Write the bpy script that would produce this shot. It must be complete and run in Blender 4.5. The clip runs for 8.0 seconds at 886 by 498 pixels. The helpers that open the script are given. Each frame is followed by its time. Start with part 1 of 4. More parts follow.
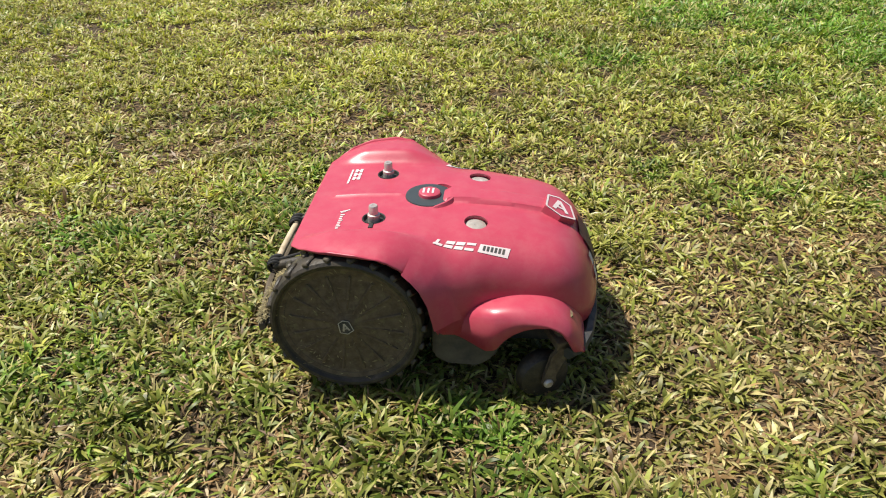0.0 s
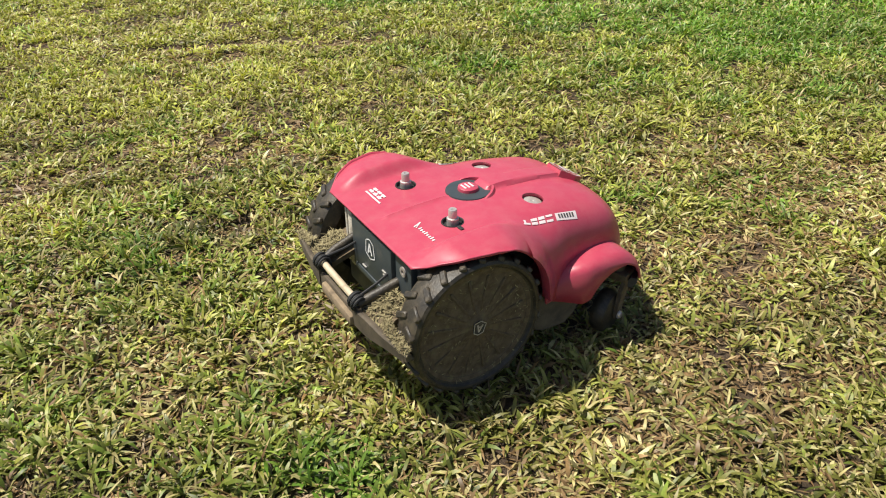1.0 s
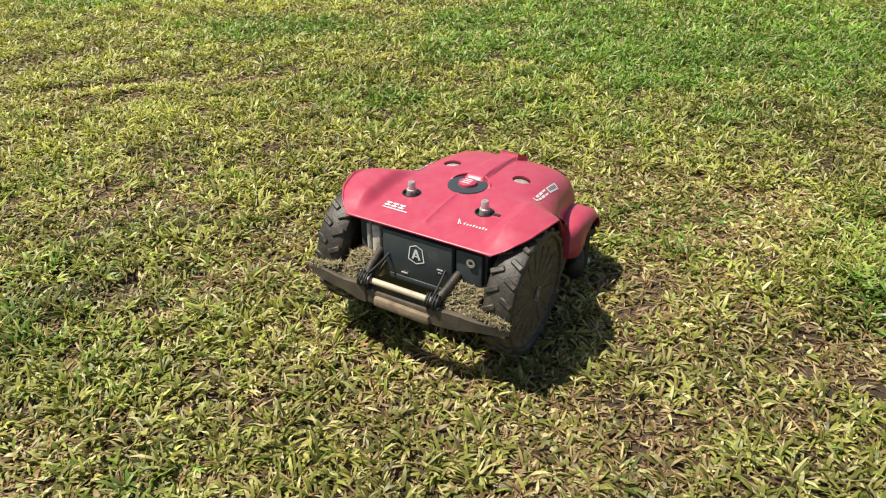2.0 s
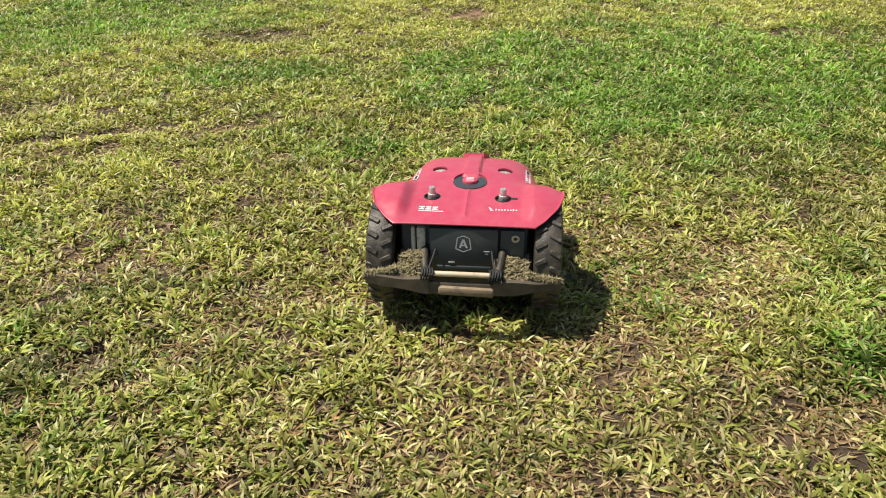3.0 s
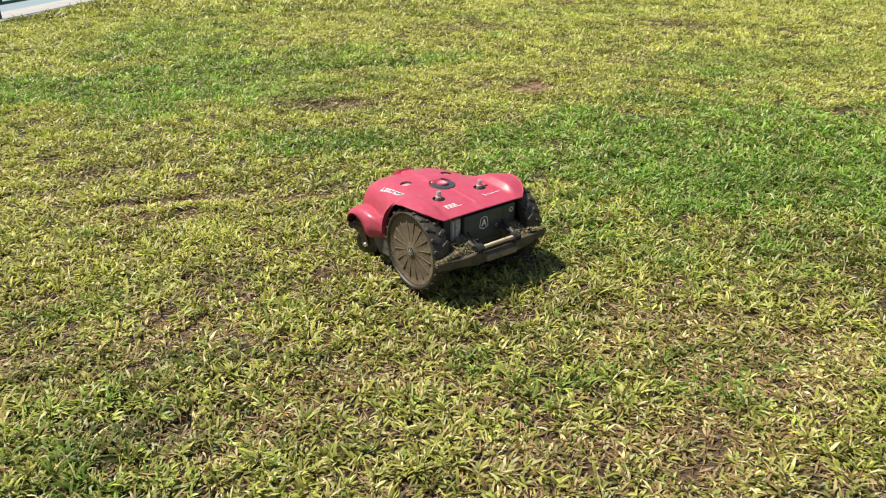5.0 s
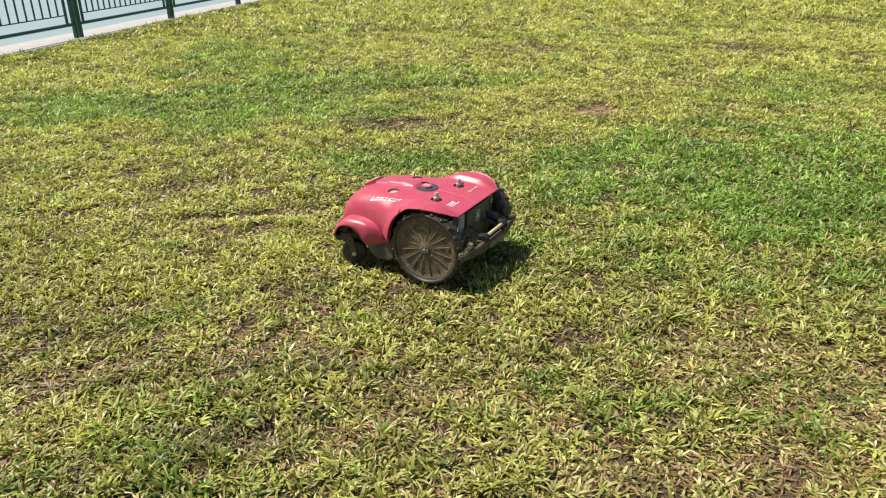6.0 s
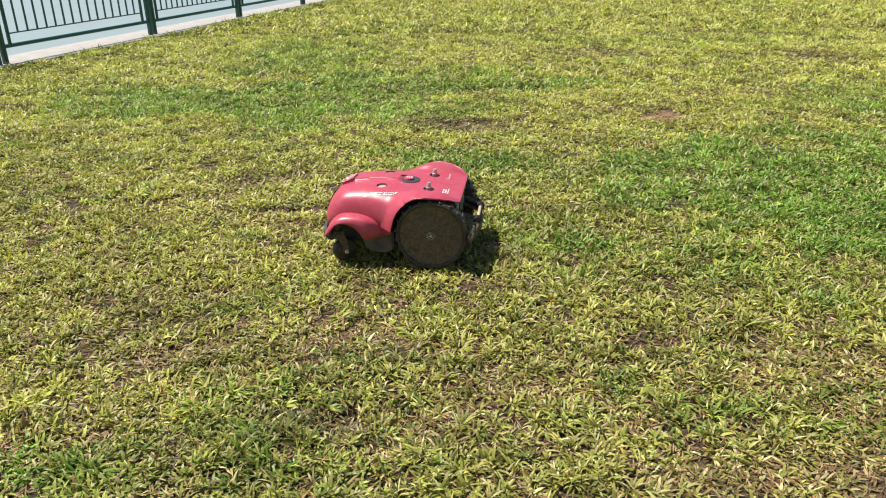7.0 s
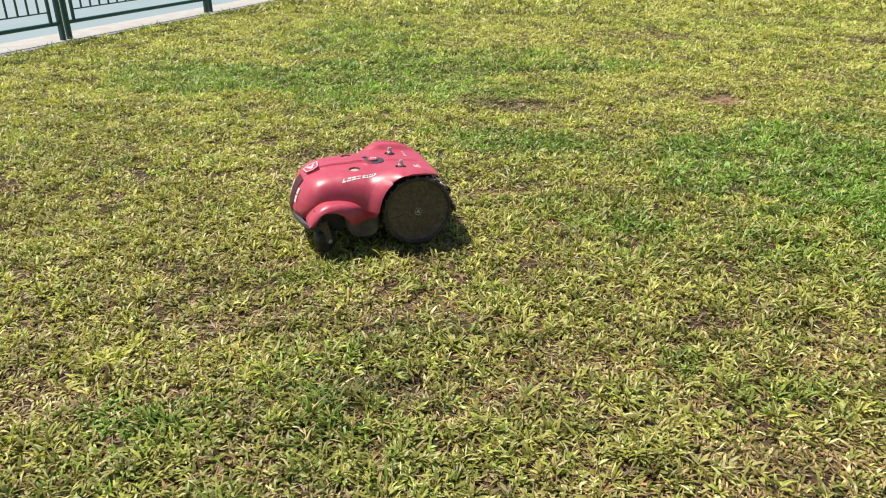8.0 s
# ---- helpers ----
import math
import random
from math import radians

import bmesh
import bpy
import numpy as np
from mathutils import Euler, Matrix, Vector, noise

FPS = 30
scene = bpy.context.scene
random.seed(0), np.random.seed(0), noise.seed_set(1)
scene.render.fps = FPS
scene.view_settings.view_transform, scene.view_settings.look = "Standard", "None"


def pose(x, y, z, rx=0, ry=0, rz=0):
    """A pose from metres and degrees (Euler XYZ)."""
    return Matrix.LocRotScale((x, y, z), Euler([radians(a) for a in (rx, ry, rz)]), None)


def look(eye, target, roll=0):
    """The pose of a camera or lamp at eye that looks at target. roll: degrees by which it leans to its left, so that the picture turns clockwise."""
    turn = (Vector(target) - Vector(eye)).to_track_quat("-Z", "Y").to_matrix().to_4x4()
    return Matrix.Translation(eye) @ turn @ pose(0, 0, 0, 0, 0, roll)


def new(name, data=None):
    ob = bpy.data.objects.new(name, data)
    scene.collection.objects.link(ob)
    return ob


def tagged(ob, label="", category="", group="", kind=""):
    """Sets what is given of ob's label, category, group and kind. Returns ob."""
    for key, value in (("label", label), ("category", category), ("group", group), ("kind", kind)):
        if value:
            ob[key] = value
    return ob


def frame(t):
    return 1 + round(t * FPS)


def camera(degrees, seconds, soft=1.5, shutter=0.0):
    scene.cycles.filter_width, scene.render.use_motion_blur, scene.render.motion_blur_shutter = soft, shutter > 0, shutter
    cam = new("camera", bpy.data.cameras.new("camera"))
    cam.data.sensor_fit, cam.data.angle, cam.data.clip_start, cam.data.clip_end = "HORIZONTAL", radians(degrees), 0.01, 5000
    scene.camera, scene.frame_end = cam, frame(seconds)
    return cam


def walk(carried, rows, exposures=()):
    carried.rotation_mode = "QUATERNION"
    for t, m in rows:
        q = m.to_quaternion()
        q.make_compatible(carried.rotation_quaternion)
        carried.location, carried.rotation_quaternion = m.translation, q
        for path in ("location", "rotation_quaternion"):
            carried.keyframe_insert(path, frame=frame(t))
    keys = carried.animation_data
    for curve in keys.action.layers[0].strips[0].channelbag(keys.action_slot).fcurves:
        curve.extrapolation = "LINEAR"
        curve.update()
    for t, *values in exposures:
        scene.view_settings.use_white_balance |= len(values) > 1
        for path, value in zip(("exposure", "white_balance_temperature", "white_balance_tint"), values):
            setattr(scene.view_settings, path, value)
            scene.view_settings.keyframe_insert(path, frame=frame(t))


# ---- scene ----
cam = camera(62.4, 8.0, soft=1.1)
PATH = [
    (0, (0.037, 0.128, 0.941), (0.016, 1.824, -0.119), -1.3),
    (0.5, (0.112, 0.157, 0.962), (0.201, 1.843, -0.109), -1.2),
    (1, (0.182, 0.183, 0.971), (0.379, 1.862, -0.098), -1.0),
    (1.5, (0.246, 0.214, 0.995), (0.535, 1.887, -0.062), -0.9),
    (2, (0.31, 0.25, 1.025), (0.664, 1.921, -0.016), -0.8),
    (2.2, (0.322, 0.264, 1.045), (0.698, 1.935, 0.012), -0.7),
    (3.3, (0.37, 0.33, 1.104), (0.767, 2.04, 0.145), -1.1),
    (3.5, (0.371, 0.338, 1.113), (0.765, 2.057, 0.168), -1.0),
    (4, (0.365, 0.352, 1.139), (0.74, 2.094, 0.231), -1.0),
    (4.5, (0.315, 0.358, 1.151), (0.661, 2.123, 0.278), -0.9),
    (5.8, (0.182, 0.295, 1.197), (0.386, 2.116, 0.396), -0.8),
    (6, (0.171, 0.304, 1.199), (0.344, 2.131, 0.404), -0.9),
    (6.5, (0.123, 0.284, 1.206), (0.231, 2.121, 0.422), -0.7),
    (7, (0.066, 0.261, 1.204), (0.11, 2.098, 0.416), -0.5),
    (7.5, (0.025, 0.238, 1.196), (0.011, 2.068, 0.39), -0.3),
    (8, (-0.018, 0.217, 1.192), (-0.08, 2.036, 0.364), -0.2),
]
walk(cam, [(t, look(eye, target, roll)) for t, eye, target, roll in PATH])

# ---- world, sun ----
SUN_TO = Vector((-0.92, 0.23, 1.92)).normalized()
world = bpy.data.worlds.new("sky")
scene.world = world
world.use_nodes = True
wn = world.node_tree
sky = wn.nodes.new("ShaderNodeTexSky")
sky.sky_type, sky.sun_disc = "NISHITA", False
sky.sun_elevation = math.asin(SUN_TO.z)
sky.sun_rotation = math.atan2(SUN_TO.x, SUN_TO.y)
sky.air_density, sky.dust_density = 1.0, 1.5
bg = wn.nodes["Background"]
bg.inputs["Strength"].default_value = 0.078
wn.links.new(sky.outputs[0], bg.inputs["Color"])
sun = new("sun", bpy.data.lights.new("sun", "SUN"))
sun.data.energy, sun.data.angle, sun.data.color = 5.3, radians(1.2), (1.0, 0.94, 0.83)
sun.matrix_world = look(SUN_TO * 30, (0, 0, 0))
scene.view_settings.exposure = 0.38


# ---- materials ----
def mat(name, rough=0.5, metal=0.0):
    m = bpy.data.materials.new(name)
    m.use_nodes = True
    b = m.node_tree.nodes["Principled BSDF"]
    b.inputs["Roughness"].default_value = rough
    b.inputs["Metallic"].default_value = metal
    return m, m.node_tree, b


def node(nt, kind, **inputs):
    n = nt.nodes.new(kind)
    for k, v in inputs.items():
        n.inputs[k].default_value = v
    return n


def noise_tex(nt, scale, detail=4.0, rough=0.6, coord="Object"):
    tc = nt.nodes.new("ShaderNodeTexCoord")
    n = node(nt, "ShaderNodeTexNoise", Scale=scale, Detail=detail, Roughness=rough)
    nt.links.new(tc.outputs[coord], n.inputs["Vector"])
    return n.outputs["Fac"]


def ramp(nt, fac, stops):
    r = nt.nodes.new("ShaderNodeValToRGB")
    while len(r.color_ramp.elements) < len(stops):
        r.color_ramp.elements.new(0.5)
    for e, (p, c) in zip(r.color_ramp.elements, stops):
        e.position, e.color = p, (*c, 1)
    nt.links.new(fac, r.inputs["Fac"])
    return r.outputs["Color"]


def mix(nt, fac, a, b, blend="MIX"):
    m = nt.nodes.new("ShaderNodeMix")
    m.data_type, m.blend_type = "RGBA", blend
    for sock, v in ((m.inputs[0], fac), (m.inputs[6], a), (m.inputs[7], b)):
        if isinstance(v, (int, float)):
            sock.default_value = v
        elif isinstance(v, tuple):
            sock.default_value = (*v, 1)
        else:
            nt.links.new(v, sock)
    return m.outputs[2]


def grey(v):
    return (v, v, v)


def bump(nt, b, height, strength=0.3, distance=0.002):
    n = node(nt, "ShaderNodeBump", Strength=strength, Distance=distance)
    nt.links.new(height, n.inputs["Height"])
    nt.links.new(n.outputs[0], b.inputs["Normal"])


def plain(name, c, rough=0.5, metal=0.0, c2=None, scale=40, dirt=None, dirt_scale=14, dirt_from=0.5, dirt_to=0.75, bumps=0.0, bump_scale=200):
    """A surface of colour c, mottled towards c2, with dirt in patches."""
    m, nt, b = mat(name, rough, metal)
    col = ramp(nt, noise_tex(nt, scale), [(0.35, c), (0.65, c2 or tuple(0.85 * v for v in c))])
    if dirt:
        f = ramp(nt, noise_tex(nt, dirt_scale, 6, 0.7), [(dirt_from, grey(0)), (dirt_to, grey(1))])
        col = mix(nt, f, col, dirt)
    nt.links.new(col, b.inputs["Base Color"])
    if bumps:
        bump(nt, b, noise_tex(nt, bump_scale), bumps)
    return m


def red_plastic():
    m, nt, b = mat("red_plastic", 0.36)
    col = ramp(nt, noise_tex(nt, 9, 5, 0.6), [(0.3, (0.400, 0.026, 0.066)), (0.7, (0.430, 0.032, 0.076))])
    # pale film: dust, strengthened to paint in some of the sky's sheen
    dust_sheen = ramp(nt, noise_tex(nt, 34, 8, 0.75), [(0.42, grey(0.06)), (0.85, grey(0.20))])
    col = mix(nt, dust_sheen, col, (0.55, 0.38, 0.34))
    specks = ramp(nt, noise_tex(nt, 330, 3, 0.8), [(0.66, grey(0)), (0.74, grey(0.45))])
    col = mix(nt, specks, col, (0.30, 0.22, 0.15))
    nt.links.new(col, b.inputs["Base Color"])
    r = ramp(nt, noise_tex(nt, 22, 6, 0.7), [(0.3, grey(0.28)), (0.7, grey(0.44))])
    nt.links.new(r, b.inputs["Roughness"])
    bump(nt, b, noise_tex(nt, 420, 2), 0.08, 0.001)
    return m


def leaf_material():
    """Grass blades: each has its own colour, with paler midribs and a little light through it."""
    m, nt, b = mat("grass_blade", 0.45)
    a = nt.nodes.new("ShaderNodeAttribute")
    a.attribute_name = "blade_colour"
    v = ramp(nt, noise_tex(nt, 90, 3), [(0.3, grey(0.80)), (0.7, grey(1.15))])
    col = mix(nt, 1.0, a.outputs["Color"], v, "MULTIPLY")
    nt.links.new(col, b.inputs["Base Color"])
    b.inputs["Specular IOR Level"].default_value = 0.38
    t = nt.nodes.new("ShaderNodeBsdfTranslucent")
    nt.links.new(mix(nt, 1.0, col, (1.0, 1.05, 0.5), "MULTIPLY"), t.inputs["Color"])
    s = nt.nodes.new("ShaderNodeMixShader")
    s.inputs[0].default_value = 0.28
    out = nt.nodes["Material Output"]
    nt.links.new(b.outputs[0], s.inputs[1])
    nt.links.new(t.outputs[0], s.inputs[2])
    nt.links.new(s.outputs[0], out.inputs["Surface"])
    return m


def soil_material():
    """Soil and thatch between the blades, greener where the turf is thick."""
    m, nt, b = mat("turf_soil", 0.9)
    a = nt.nodes.new("ShaderNodeAttribute")
    a.attribute_name = "turf_colour"
    fine = ramp(nt, noise_tex(nt, 42, 8, 0.75), [(0.32, grey(0.35)), (0.52, grey(0.9)), (0.72, grey(1.5))])
    big = ramp(nt, noise_tex(nt, 3.0, 5, 0.6), [(0.3, grey(0.8)), (0.7, grey(1.15))])
    col = mix(nt, 1.0, mix(nt, 1.0, a.outputs["Color"], fine, "MULTIPLY"), big, "MULTIPLY")
    nt.links.new(col, b.inputs["Base Color"])
    bump(nt, b, noise_tex(nt, 55, 8, 0.75), 0.9, 0.03)
    return m


RED = red_plastic()
LEAF, SOIL = leaf_material(), soil_material()
DARK = plain("dark_grey_plastic", (0.035, 0.036, 0.038), 0.65, c2=(0.05, 0.05, 0.05), dirt=(0.16, 0.13, 0.09), dirt_from=0.52, dirt_to=0.8)
PANEL = plain("battery_cover_plastic", (0.036, 0.046, 0.050), 0.42, c2=(0.044, 0.054, 0.058), dirt=(0.12, 0.11, 0.09), dirt_from=0.6, dirt_to=0.85)
NOSE = plain("dark_maroon_plastic", (0.07, 0.012, 0.018), 0.6, c2=(0.05, 0.012, 0.016), dirt=(0.12, 0.09, 0.07), dirt_from=0.6)
GREY = plain("grey_skirt_plastic", (0.055, 0.047, 0.040), 0.7, c2=(0.085, 0.070, 0.055), dirt=(0.17, 0.14, 0.09), dirt_from=0.45, dirt_to=0.75)
MUD = plain("dried_mud", (0.085, 0.060, 0.034), 0.9, c2=(0.15, 0.112, 0.066), scale=60, dirt=(0.17, 0.15, 0.07), dirt_scale=80, dirt_from=0.55, dirt_to=0.7, bumps=0.6, bump_scale=150)
RUBBER = plain("muddy_rubber", (0.022, 0.019, 0.015), 0.5, c2=(0.045, 0.036, 0.024), scale=50, dirt=(0.088, 0.070, 0.045), dirt_scale=38, dirt_from=0.48, dirt_to=0.72, bumps=0.5)
STEEL = plain("brushed_steel", (0.62, 0.56, 0.52), 0.42, 0.6, dirt=(0.3, 0.25, 0.2), dirt_from=0.55)
PALE = plain("pale_metal_disc", (0.55, 0.53, 0.50), 0.45, 0.35, dirt=(0.35, 0.3, 0.25))
LIGHTMUD = plain("pale_dried_mud", (0.60, 0.56, 0.48), 0.85, c2=(0.45, 0.40, 0.32), scale=30, dirt=(0.1, 0.08, 0.05), dirt_scale=40, bumps=0.4)
WHITE = plain("white_print", (0.66, 0.58, 0.58), 0.5, dirt=(0.5, 0.25, 0.25), dirt_scale=90, dirt_from=0.6, dirt_to=0.8)
BRIGHT = plain("white_badge_print", (0.80, 0.80, 0.78), 0.45, c2=(0.72, 0.71, 0.68))
BAR = plain("cream_rod", (0.55, 0.46, 0.33), 0.55, c2=(0.45, 0.36, 0.24), dirt=(0.2, 0.15, 0.09))
WOOD = plain("muddy_plate", (0.060, 0.047, 0.031), 0.8, c2=(0.110, 0.086, 0.057), scale=25, dirt=(0.07, 0.055, 0.04), dirt_scale=30, dirt_from=0.5, dirt_to=0.7, bumps=0.5)
TAN = plain("tan_muddy_wood", (0.26, 0.195, 0.12), 0.85, c2=(0.17, 0.125, 0.08), scale=35, dirt=(0.08, 0.06, 0.04), dirt_scale=45, bumps=0.4)
CLIP = plain("dry_clippings", (0.33, 0.285, 0.145), 0.85, c2=(0.14, 0.11, 0.055), scale=120)
BLACK = plain("black_cord", (0.02, 0.02, 0.02), 0.7)
CONCRETE = plain("pale_concrete", (0.39, 0.375, 0.36), 0.85, c2=(0.33, 0.31, 0.295), scale=6, dirt=(0.36, 0.33, 0.28), dirt_scale=3, dirt_from=0.6, dirt_to=0.8, bumps=0.3)
COURT = plain("pale_blue_paving", (0.215, 0.28, 0.305), 0.7, c2=(0.20, 0.26, 0.285), scale=1.2, dirt=(0.21, 0.26, 0.28), dirt_scale=2.5, bumps=0.1)
GREEN = plain("green_fence_paint", (0.010, 0.075, 0.060), 0.4, c2=(0.014, 0.09, 0.07), dirt=(0.08, 0.10, 0.08), dirt_from=0.6, dirt_to=0.9)


# ---- mesh helpers ----
def link(name, bm, material, parent=None, label="", smooth=True):
    me = bpy.data.meshes.new(name)
    bmesh.ops.recalc_face_normals(bm, faces=bm.faces)
    bm.to_mesh(me)
    bm.free()
    me.materials.append(material)
    if smooth:
        me.shade_smooth()
        me.set_sharp_from_angle(angle=radians(38))
    ob = new(name, me)
    ob.parent = parent
    if label:
        ob["label"] = label
    return ob


def part(name, bm, material, parent, label="", smooth=True):
    return link(name, bm, material, parent, label, smooth)


def add_box(bm, lo, hi, bevel=0.003, m=None, segments=2):
    v = bmesh.ops.create_cube(bm, size=1.0)["verts"]
    lo, hi = Vector(lo), Vector(hi)
    for p in v:
        p.co = Vector([(a + b) / 2 + c * (b - a) for a, b, c in zip(lo, hi, p.co)])
    if bevel:
        e = {e for p in v for e in p.link_edges}
        r = bmesh.ops.bevel(bm, geom=list(e), offset=bevel, segments=segments, affect="EDGES", profile=0.5)
        v = list({p for f in r["faces"] for p in f.verts} | {p for p in v if p.is_valid})
    if m is not None:
        bmesh.ops.transform(bm, matrix=m, verts=v)
    return v


def lathe(bm, profile, n=32, m=None, close=False):
    """Turns (radius, height) pairs round z; the ends are capped where the radius is 0."""
    rings = []
    for r, z in profile:
        if r <= 1e-6:
            rings.append([bm.verts.new((0, 0, z))])
        else:
            rings.append([bm.verts.new((r * math.cos(2 * math.pi * i / n), r * math.sin(2 * math.pi * i / n), z)) for i in range(n)])
    pairs = list(zip(rings, rings[1:])) + ([(rings[-1], rings[0])] if close else [])
    for a, b in pairs:
        for i in range(n):
            j = (i + 1) % n
            q = [a[i % len(a)], a[j % len(a)], b[j % len(b)], b[i % len(b)]]
            q = list(dict.fromkeys(q))
            if len(q) > 2:
                bm.faces.new(q)
    v = [p for r in rings for p in r]
    if m is not None:
        bmesh.ops.transform(bm, matrix=m, verts=v)
    return v


def tube(bm, path, r, n=10):
    """A round bar along a path of points."""
    path = [Vector(p) for p in path]
    rings = []
    for i, p in enumerate(path):
        d = (path[min(i + 1, len(path) - 1)] - path[max(i - 1, 0)]).normalized()
        q = d.to_track_quat("Z", "Y")
        rings.append([bm.verts.new(p + q @ Vector((r * math.cos(2 * math.pi * k / n), r * math.sin(2 * math.pi * k / n), 0))) for k in range(n)])
    for a, b in zip(rings, rings[1:]):
        for k in range(n):
            bm.faces.new((a[k], a[(k + 1) % n], b[(k + 1) % n], b[k]))
    bm.faces.new(rings[0][::-1])
    bm.faces.new(rings[-1])


def prism(bm, outline, y0, y1, bevel=0.0):
    """An outline of (x, z) pairs, drawn out from y0 to y1."""
    a = [bm.verts.new((x, y0, z)) for x, z in outline]
    b = [bm.verts.new((x, y1, z)) for x, z in outline]
    f = [bm.faces.new(a), bm.faces.new(b[::-1])]
    for i in range(len(a)):
        j = (i + 1) % len(a)
        f.append(bm.faces.new((a[j], a[i], b[i], b[j])))
    if bevel:
        bmesh.ops.bevel(bm, geom=[e for e in {e for g in f for e in g.edges}], offset=bevel, segments=2, affect="EDGES")


def curve_of(pairs):
    xs, ys = zip(*pairs)
    return lambda x: float(np.interp(x, xs, ys))


def soft_curve(pairs, reach=0.014):
    """The same with its corners rounded off."""
    xs, ys = zip(*pairs)

    def f(x):
        w = max(min(reach, x - xs[0], xs[-1] - x), 0)
        return float(np.mean(np.interp(x + w * np.linspace(-1, 1, 11), xs, ys)))
    return f


def step(a, b, x):
    t = min(max((x - a) / (b - a), 0), 1)
    return t * t * (3 - 2 * t)


# ---- lawn: plan of its patches ----
FENCE_AT, FENCE_WAY = Vector((-3.577, 10.53, 0)), Vector((0.284, 0.959, 0)).normalized()
FENCE_SIDE = Vector((FENCE_WAY.y, -FENCE_WAY.x, 0))
EDGE = 0.17
# x, y, radius across, radius along, weight
LUSH = [(2.15, 3.85, 0.85, 0.95, 1.0), (2.9, 3.9, 1.1, 0.95, 0.9), (0.2, 4.32, 0.36, 0.18, 0.9), (-1.95, 6.10, 0.95, 0.50, 1.0), (-1.0, 5.9, 0.6, 0.4, 0.9), (-0.55, 6.4, 0.95, 0.95, 0.85), (0.35, 7.2, 0.8, 0.55, 0.6),
        (-1.25, 8.6, 0.8, 1.3, 0.7), (3.3, 9.6, 1.6, 0.6, 0.35), (1.68, 1.38, 0.18, 0.24, 0.6), (1.80, 1.68, 0.16, 0.09, 0.45), (1.34, 1.88, 0.14, 0.10, 0.6), (0.13, 1.03, 0.2, 0.1, 0.5),
        (0.75, 3.05, 0.25, 0.12, 0.4), (0.9, 6.75, 0.85, 0.4, 0.75), (-0.45, 2.0, 0.2, 0.12, 0.35), (4.0, 6.0, 1.2, 0.6, 0.4), (1.2, 2.9, 0.3, 0.2, 0.2), (-0.8, 1.72, 0.16, 0.09, 0.7), (0.0, 4.55, 0.3, 0.1, 0.6)]
WORN = [(1.70, 5.59, 0.20, 0.15, 1.5), (1.65, 5.68, 0.38, 0.2, 0.35), (0.30, 5.38, 0.34, 0.22, 0.5), (3.64, 4.36, 0.2, 0.12, 0.7), (1.95, 8.55, 0.5, 0.35, 0.45), (4.19, 8.1, 0.4, 0.35, 0.5), (2.71, 6.3, 0.6, 0.16, 0.4), (3.6, 10.2, 0.9, 0.3, 0.4), (3.4, 5.4, 0.45, 0.15, 0.4), (0.9, 8.0, 0.5, 0.25, 0.3),
        (-0.01, 2.25, 0.11, 0.03, 0.62), (-0.19, 1.93, 0.12, 0.035, 0.65), (-0.47, 3.66, 0.36, 0.06, 0.9), (-0.4, 3.36, 0.3, 0.1, 0.5), (0.15, 3.56, 0.3, 0.05, 0.6),
        (0.95, 1.70, 0.32, 0.14, 0.6), (1.42, 1.90, 0.2, 0.07, 0.6), (1.45, 1.28, 0.2, 0.12, 0.65),
        (0.4, 1.98, 0.3, 0.08, 0.5), (0.8, 1.12, 0.4, 0.1, 0.6), (-0.85, 4.15, 0.25, 0.07, 0.6), (-1.1, 1.74, 0.25, 0.1, 0.5), (0.6, 4.75, 0.5, 0.08, 0.4), (-0.6, 0.95, 0.25, 0.1, 0.6),
        (1.26, 2.14, 0.22, 0.14, 0.5), (-0.84, 2.2, 0.14, 0.05, 0.4), (0.09, 1.83, 0.2, 0.07, 0.5), (0.9, 1.42, 0.5, 0.18, 0.3), (1.54, 1.83, 0.2, 0.1, 0.5), (-0.24, 2.29, 0.2, 0.1, 0.45), (-1.05, 1.78, 0.2, 0.1, 0.5), (-0.35, 1.45, 0.3, 0.12, 0.4), (-0.1, 1.2, 0.25, 0.08, 0.4), (0.25, 1.55, 0.25, 0.08, 0.35)]

# dead, mud-stained turf; rows at y 1.18, 2.24 and 1.92 paint shaded gaps, hollows
STAINED_SHADED = [(0.30, 5.40, 0.34, 0.24, 0.75), (1.95, 8.55, 0.45, 0.35, 0.6), (4.19, 8.1, 0.45, 0.35, 0.65), (6.7, 10.5, 0.6, 0.4, 0.6), (0.75, 1.18, 0.5, 0.2, 0.3), (-0.47, 3.67, 0.30, 0.06, 0.5), (-0.01, 2.24, 0.12, 0.03, 0.8),
           (-0.19, 1.92, 0.14, 0.04, 0.8), (-0.85, 4.15, 0.2, 0.08, 0.4), (0.15, 3.57, 0.22, 0.05, 0.4), (3.64, 4.36, 0.2, 0.1, 0.5), (5.2, 9.2, 0.5, 0.3, 0.4), (-0.2, 1.55, 0.2, 0.04, 0.5)]


def value_noise(x, y, cell, seed):
    """Smooth noise from 0 to 1 on the plan."""
    x, y = x / cell + 517.3, y / cell + 211.7
    i, j = np.floor(x).astype(np.int64), np.floor(y).astype(np.int64)
    u, v = x - i, y - j
    u, v = u * u * (3 - 2 * u), v * v * (3 - 2 * v)

    def h(a, b):
        k = (a * 374761393 + b * 668265263 + seed * 974711) & 0x7FFFFFFF
        k = ((k ^ (k >> 13)) * 1274126177) & 0x7FFFFFFF
        return ((k ^ (k >> 16)) & 0xFFFF) / 65535.0
    return (h(i, j) * (1 - u) + h(i + 1, j) * u) * (1 - v) + (h(i, j + 1) * (1 - u) + h(i + 1, j + 1) * u) * v


